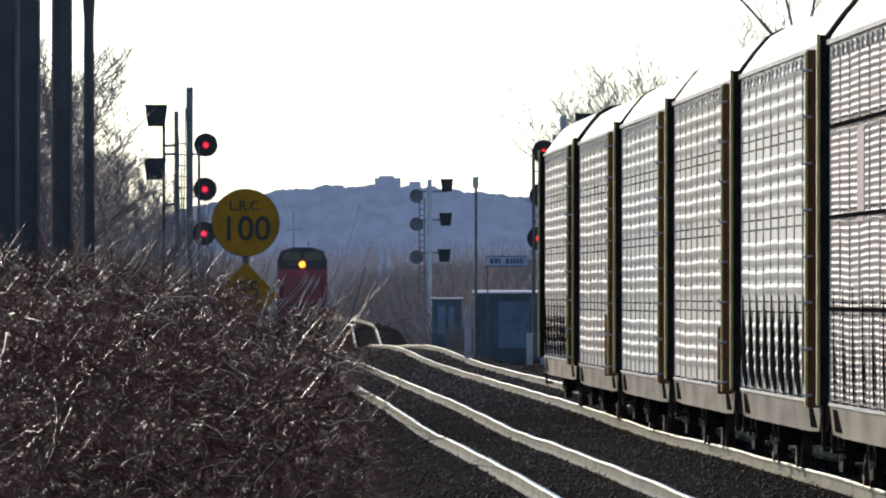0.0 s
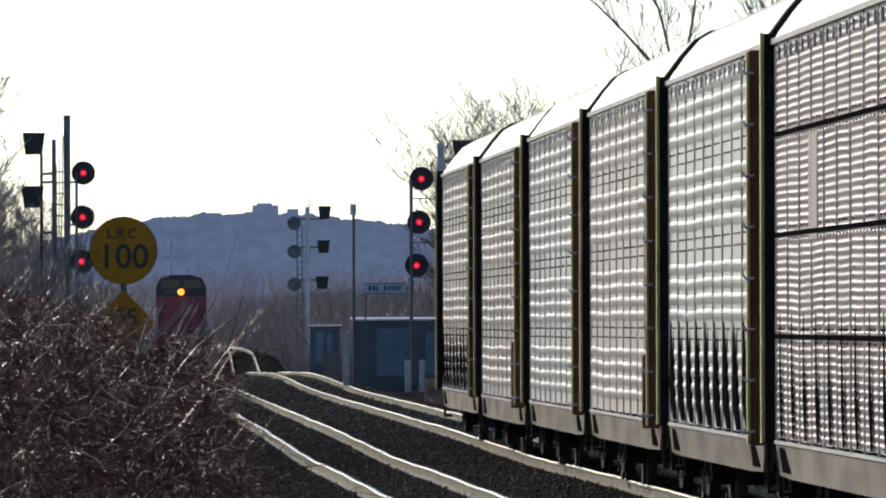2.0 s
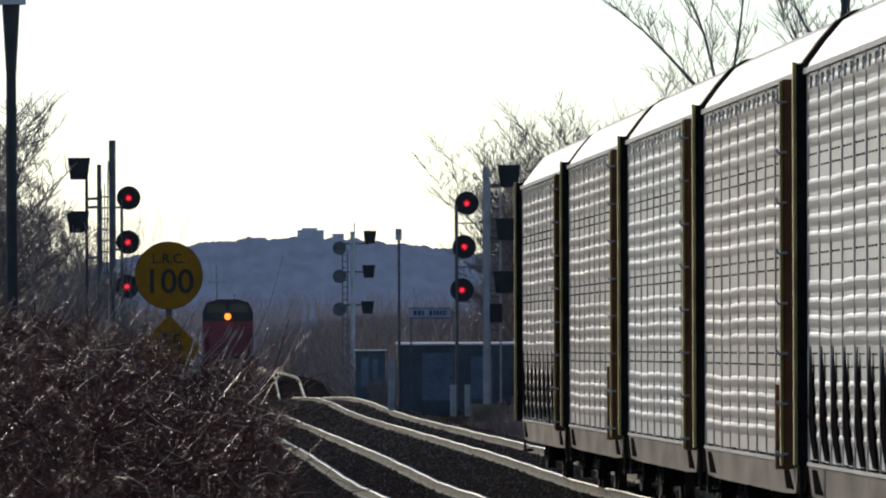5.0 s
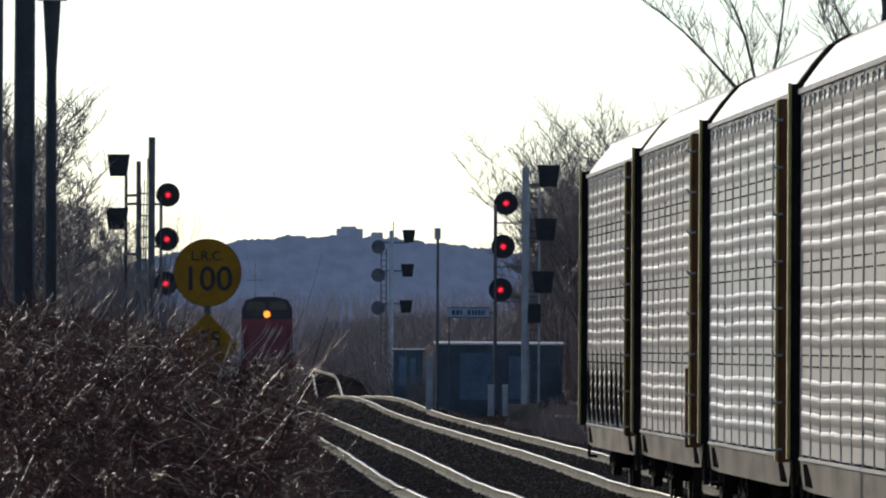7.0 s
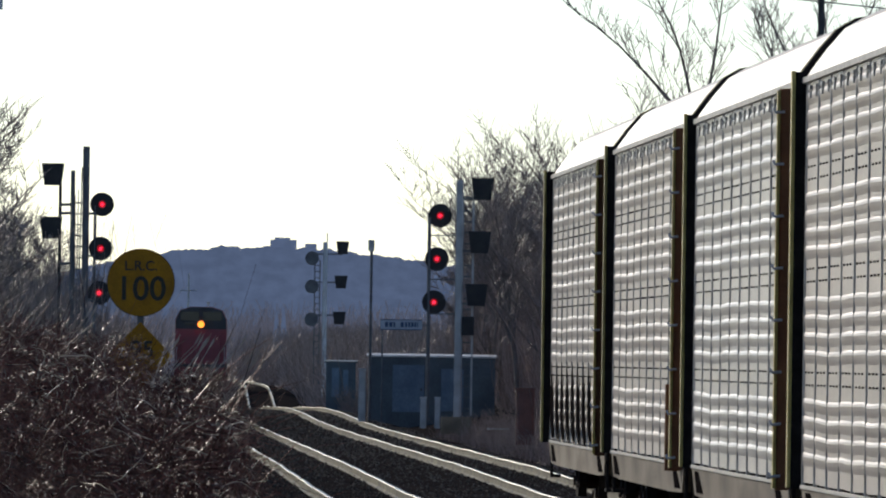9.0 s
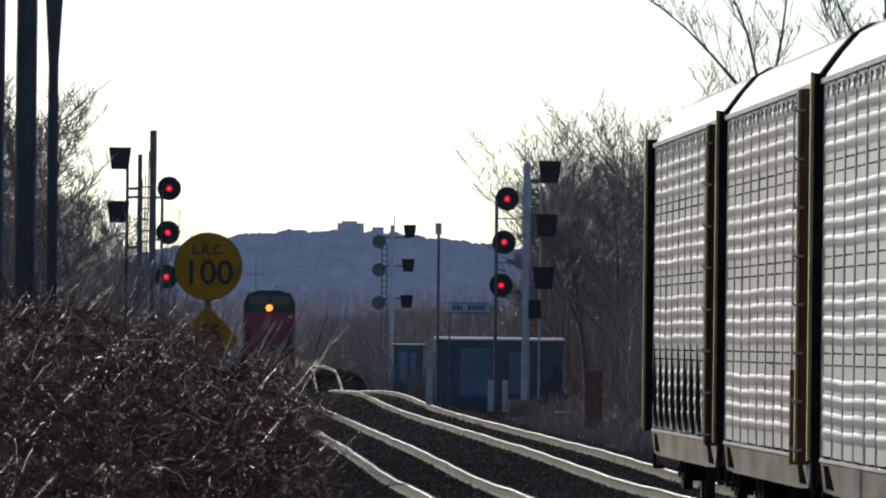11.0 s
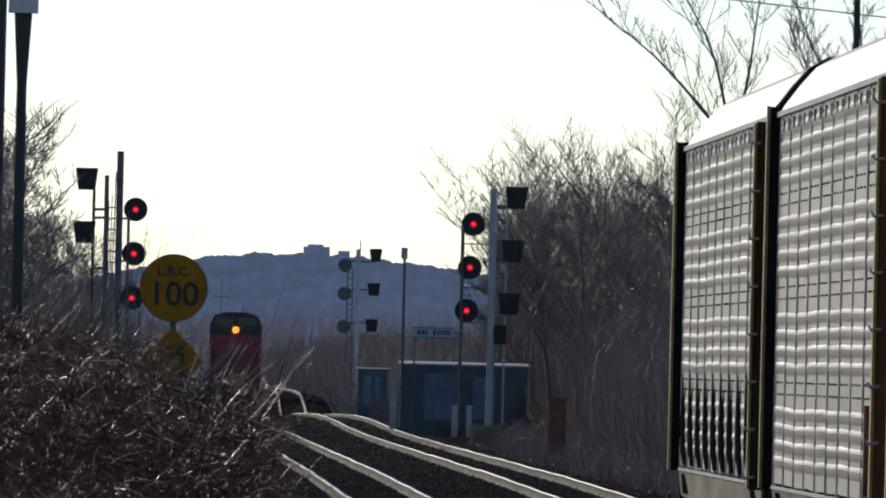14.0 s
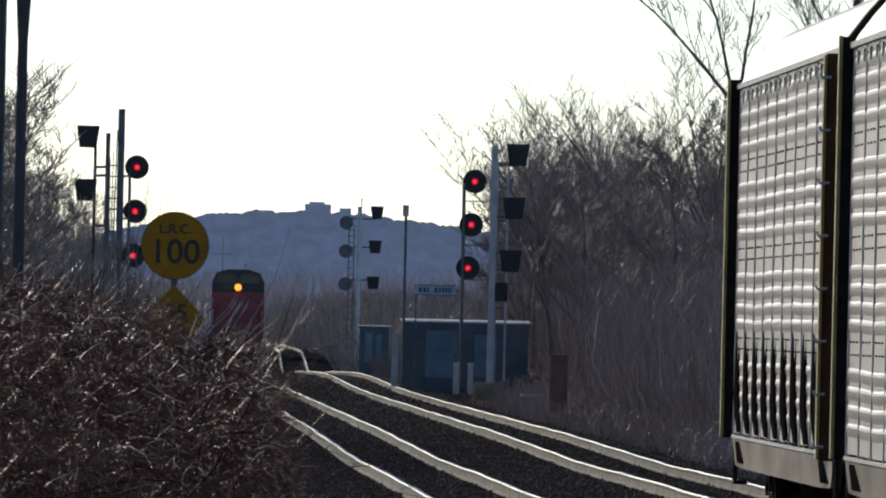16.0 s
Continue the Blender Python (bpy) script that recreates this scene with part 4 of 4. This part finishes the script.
def shed(x0, x1, y0, depth, z0, z1, label, eave=True):
    s = thing("trackside_shed", pose((x0 + x1) / 2, y0, z0), label, "shed", "sheds")
    w, h = (x1 - x0) / 2, z1 - z0
    part("wall", Geo().box(-w, w, 0, depth, -1.4, h), BLUE, s)
    part("roof", Geo().prism([(-0.1, h), (-0.1, h + 0.06), (depth + 0.1, h + 0.13), (depth + 0.1, h)], -w - 0.08, w + 0.08, "x"), WHITE if eave else BLUE, s, "pale roof edge" if eave else "")
    d = part("door", Geo().box(-w * 0.62, -w * 0.12, -0.04, 0, 0.05, h * 0.86), PALEBLUE, s, "pale blue door")
    part("handle", Geo().box(-w * 0.18, -w * 0.15, -0.08, -0.04, h * 0.4, h * 0.45), MASTGREY, d)
    part("panel", Geo().box(w * 0.15, w * 0.5, -0.03, 0, 0.1, h * 0.8), PALEBLUE, s, "pale blue panel")


shed(1.15, 5.75, 560, 3.0, 0.25, 2.3, "low blue equipment shed with a pale roof edge")
shed(-0.5, 0.85, 700, 2.5, 0.4, 2.0, "small blue equipment cabinet", False)


def board():
    s = thing("name_board", pose(2.02, 489.6, 3.33), "small white name board with blue lettering bars", "sign")
    part("plate", Geo().box(-0.66, 0.66, 0, 0.02, -0.17, 0.17), BOARD, s)
    fr = Geo().box(-0.66, 0.66, -0.008, -0.002, 0.14, 0.17).box(-0.66, 0.66, -0.008, -0.002, -0.17, -0.14)
    part("border", fr, SIGNBLUE, s)
    for x, w in ((-0.52, 0.10), (-0.38, 0.10), (-0.25, 0.06), (-0.02, 0.10), (0.12, 0.07), (0.22, 0.07), (0.32, 0.07), (0.42, 0.06), (0.51, 0.03)):
        part("letter_bar", Geo().box(x, x + w, -0.008, -0.002, -0.075, 0.085), SIGNBLUE, s)
    part("bracket", Geo().box(-0.66, 0.92, 0.02, 0.05, -0.02, 0.02), MASTGREY, s)
    part("bracket", Geo().tube([(-0.6, 0.04, -0.1), (-0.6, 0.04, -3.2)], 0.03, 6), MASTGREY, s)


board()


def small_post(x, y, z, h, r, material, label):
    s = thing("marker_post", pose(x, y, z), label, "post", "marker posts")
    part("shaft", Geo().box(-r, r, -r, r, -0.2, h, r * 0.3), material, s)
    part("cap", Geo().box(-r * 1.15, r * 1.15, -r * 1.15, r * 1.15, h, h + 0.05), material, s)


small_post(0.85, 520, 0.3, 1.55, 0.12, MASTWHITE, "weathered pale post beside the track")
small_post(2.75, 488, 0.25, 0.75, 0.10, MASTWHITE, "short white marker post")
small_post(3.2, 488, 0.25, 0.75, 0.09, MASTWHITE, "short white marker post")
pl = thing("pale_plank", pose(4.95, 470, 0.12, 0, 0, 20), "pale plank lying in the weeds", "plank")
part("board", Geo().box(-0.35, 0.35, -0.06, 0.06, 0, 0.05, 0.01), WHITE, pl)
small_post(5.15, 420, 0.15, 1.3, 0.25, REDBARREL, "faded red-brown barrier post in the weeds")


def cctv(x, y, z):
    s = thing("slim_pole", pose(x, y, z), "slim dark pole with a small box on top", "pole")
    part("shaft", Geo().tube([(0, 0, -0.2), (0, 0, 5.9)], 0.05, 8), MASTGREY, s)
    part("box", Geo().box(-0.12, 0.1, -0.12, 0.12, 5.7, 6.1, 0.02), MASTWHITE, s)


cctv(1.15, 540, 0.3)

def far_pole(x, y, z, h, arms):
    p = thing("utility_pole", pose(x, y, z), "thin distant utility pole with a crossarm", "pole", "distant poles")
    part("shaft", Geo().tube([(0, 0, -0.3), (0, 0, h)], [0.09, 0.06], 8), MASTWHITE, p)
    for a in range(arms):
        part("crossarm", Geo().box(-0.6, 0.6, -0.04, 0.04, h - 1.3 - a * 0.8, h - 1.22 - a * 0.8), MASTWHITE, p)


far_pole(-10.9, 1120, 0.6, 7.6, 1)
for x, h in ((-6.0, 5.4), (-5.3, 5.7)):
    c = thing("conifer", pose(x, 1500, 0.5), "slim dark conifer in the distance", "tree", "distant conifers")
    crown = Geo()
    for q in range(9):
        zz = 0.8 + q * (h - 0.8) / 9
        rr = 0.55 * (1 - q / 14)
        crown.tube([(0, 0, zz), (0.03, 0, zz + 1.3)], [rr, rr * 0.25], 9)
    part("trunk", Geo().tube([(0, 0, -0.3), (0, 0, 1.2)], 0.1, 6), BARK, c)
    # the hill's glowing colour paints the haze onto the crown
    part("crown", crown, HILL, c, "narrow dark crown, haze put in as glow")

# ================= wire over the woods =================


def wire_line():
    p = thing("utility_pole", pose(13.4, 430, 0.4), "slim dark wooden utility pole above the woods", "pole")
    part("shaft", Geo().tube([(0, 0, -0.3), (0, 0, 12.6)], [0.14, 0.09], 10), POLE, p)
    part("insulator", Geo().tube([(0, 0, 12.6), (0, 0, 12.75)], [0.05, 0.03], 8), WHITE, p)
    w = thing("overhead_wire", pose(13.4, 430, 12.4), "thin dark overhead wire", "wire")
    part("span", Geo().tube([(-43.4 * q, -130 * q, 1.6 * q - 1.2 * q * (1 - q)) for q in (0, 0.1, 0.2, 0.4, 0.6, 0.8, 1)], 0.02, 5), WIRE, w)
    part("span", Geo().tube([(30 * q, 60 * q, -1.5 * q * (1 - q)) for q in (0, 0.2, 0.4, 0.6, 0.8, 1)], 0.02, 5), WIRE, w)


wire_line()

# ================= sleepers and stones =================
SLEEPER = Geo().box(-1.3, 1.3, -0.11, 0.11, -0.36, -0.172, 0.0).mesh("sleeper")
for tr, off in TRACKS:
    far = Geo()
    for i in range(1150):
        y = 140 + i * 0.56
        x, z = float(mid_right(y)) + off, float(rise(y))
        if i < 150:
            part("sleeper", SLEEPER, TIE, tr, m=pose(x, y, z, 0, 0, TURN))
        else:
            far.box(x - 1.3, x + 1.3, y - 0.11, y + 0.11, z - 0.36, z - 0.172)
    for i in range(340):
        y = -50 + i * 0.56
        x, z = float(mid_right(y)) + off, float(rise(y))
        far.box(x - 1.3, x + 1.3, y - 0.11, y + 0.11, z - 0.36, z - 0.172)
    tagged(part("far_sleepers", far, TIE, tr), kind="stuff")


def stones():
    rng = np.random.default_rng(51)
    n = 44000
    y = 130 + 620 * rng.uniform(0, 1, n) ** 1.7
    x = mid_right(y) - 2.05 + rng.uniform(-5.2, 5.0, n)
    z = ground_z(x, y) + 0.01
    r = rng.uniform(0.008, 0.034, n) * np.clip(y / 300, 1, 2.2)
    corner = np.array([(1, 0, 0), (0, 1, 0), (-1, 0, 0), (0, -1, 0), (0, 0, 1), (0, 0, -1)], float)
    jit = rng.uniform(0.6, 1.2, (n, 6, 1))
    V = np.stack([x, y, z], -1)[:, None, :] + corner[None] * jit * r[:, None, None]
    F = np.array([(0, 1, 4), (1, 2, 4), (2, 3, 4), (3, 0, 4), (1, 0, 5), (2, 1, 5), (3, 2, 5), (0, 3, 5)])
    fs = (np.arange(n) * 6)[:, None, None] + F[None]
    me = raw_mesh("ballast", V.reshape(-1, 3), fs.reshape(-1, 3))
    tagged(part("ballast", me, STONE), "dark crushed stone ballast between the rails", "ballast", kind="stuff")


stones()


# ================= what moves =================
def motions():
    times = [i * 0.5 for i in range(33)]
    for i, c in enumerate(CARS):
        rows = []
        for t in times:
            y = TAIL - SPEED * t - 13.7 - i * PITCH
            rows.append((t, pose(8.88 - SLOPE * y, y, float(rise(y)), 0, 0, TURN)))
        walk(c, rows)
    step = 0.07
    spins = [j * step for j in range(int(16.0 / step) + 1)] + [16.0]
    for w, y in AXLES:
        walk(w, [(t, pose(0, y, 0.42, math.degrees(SPEED * t / 0.42) % 360)) for t in spins])
    (t0, y0, x0), (t1, y1, x1) = ENGINE_AT
    walk(ENGINE, [(t, pose(x0 + (x1 - x0) * t / 16, y0 + (y1 - y0) * t / 16, 0.24)) for t in times])


motions()
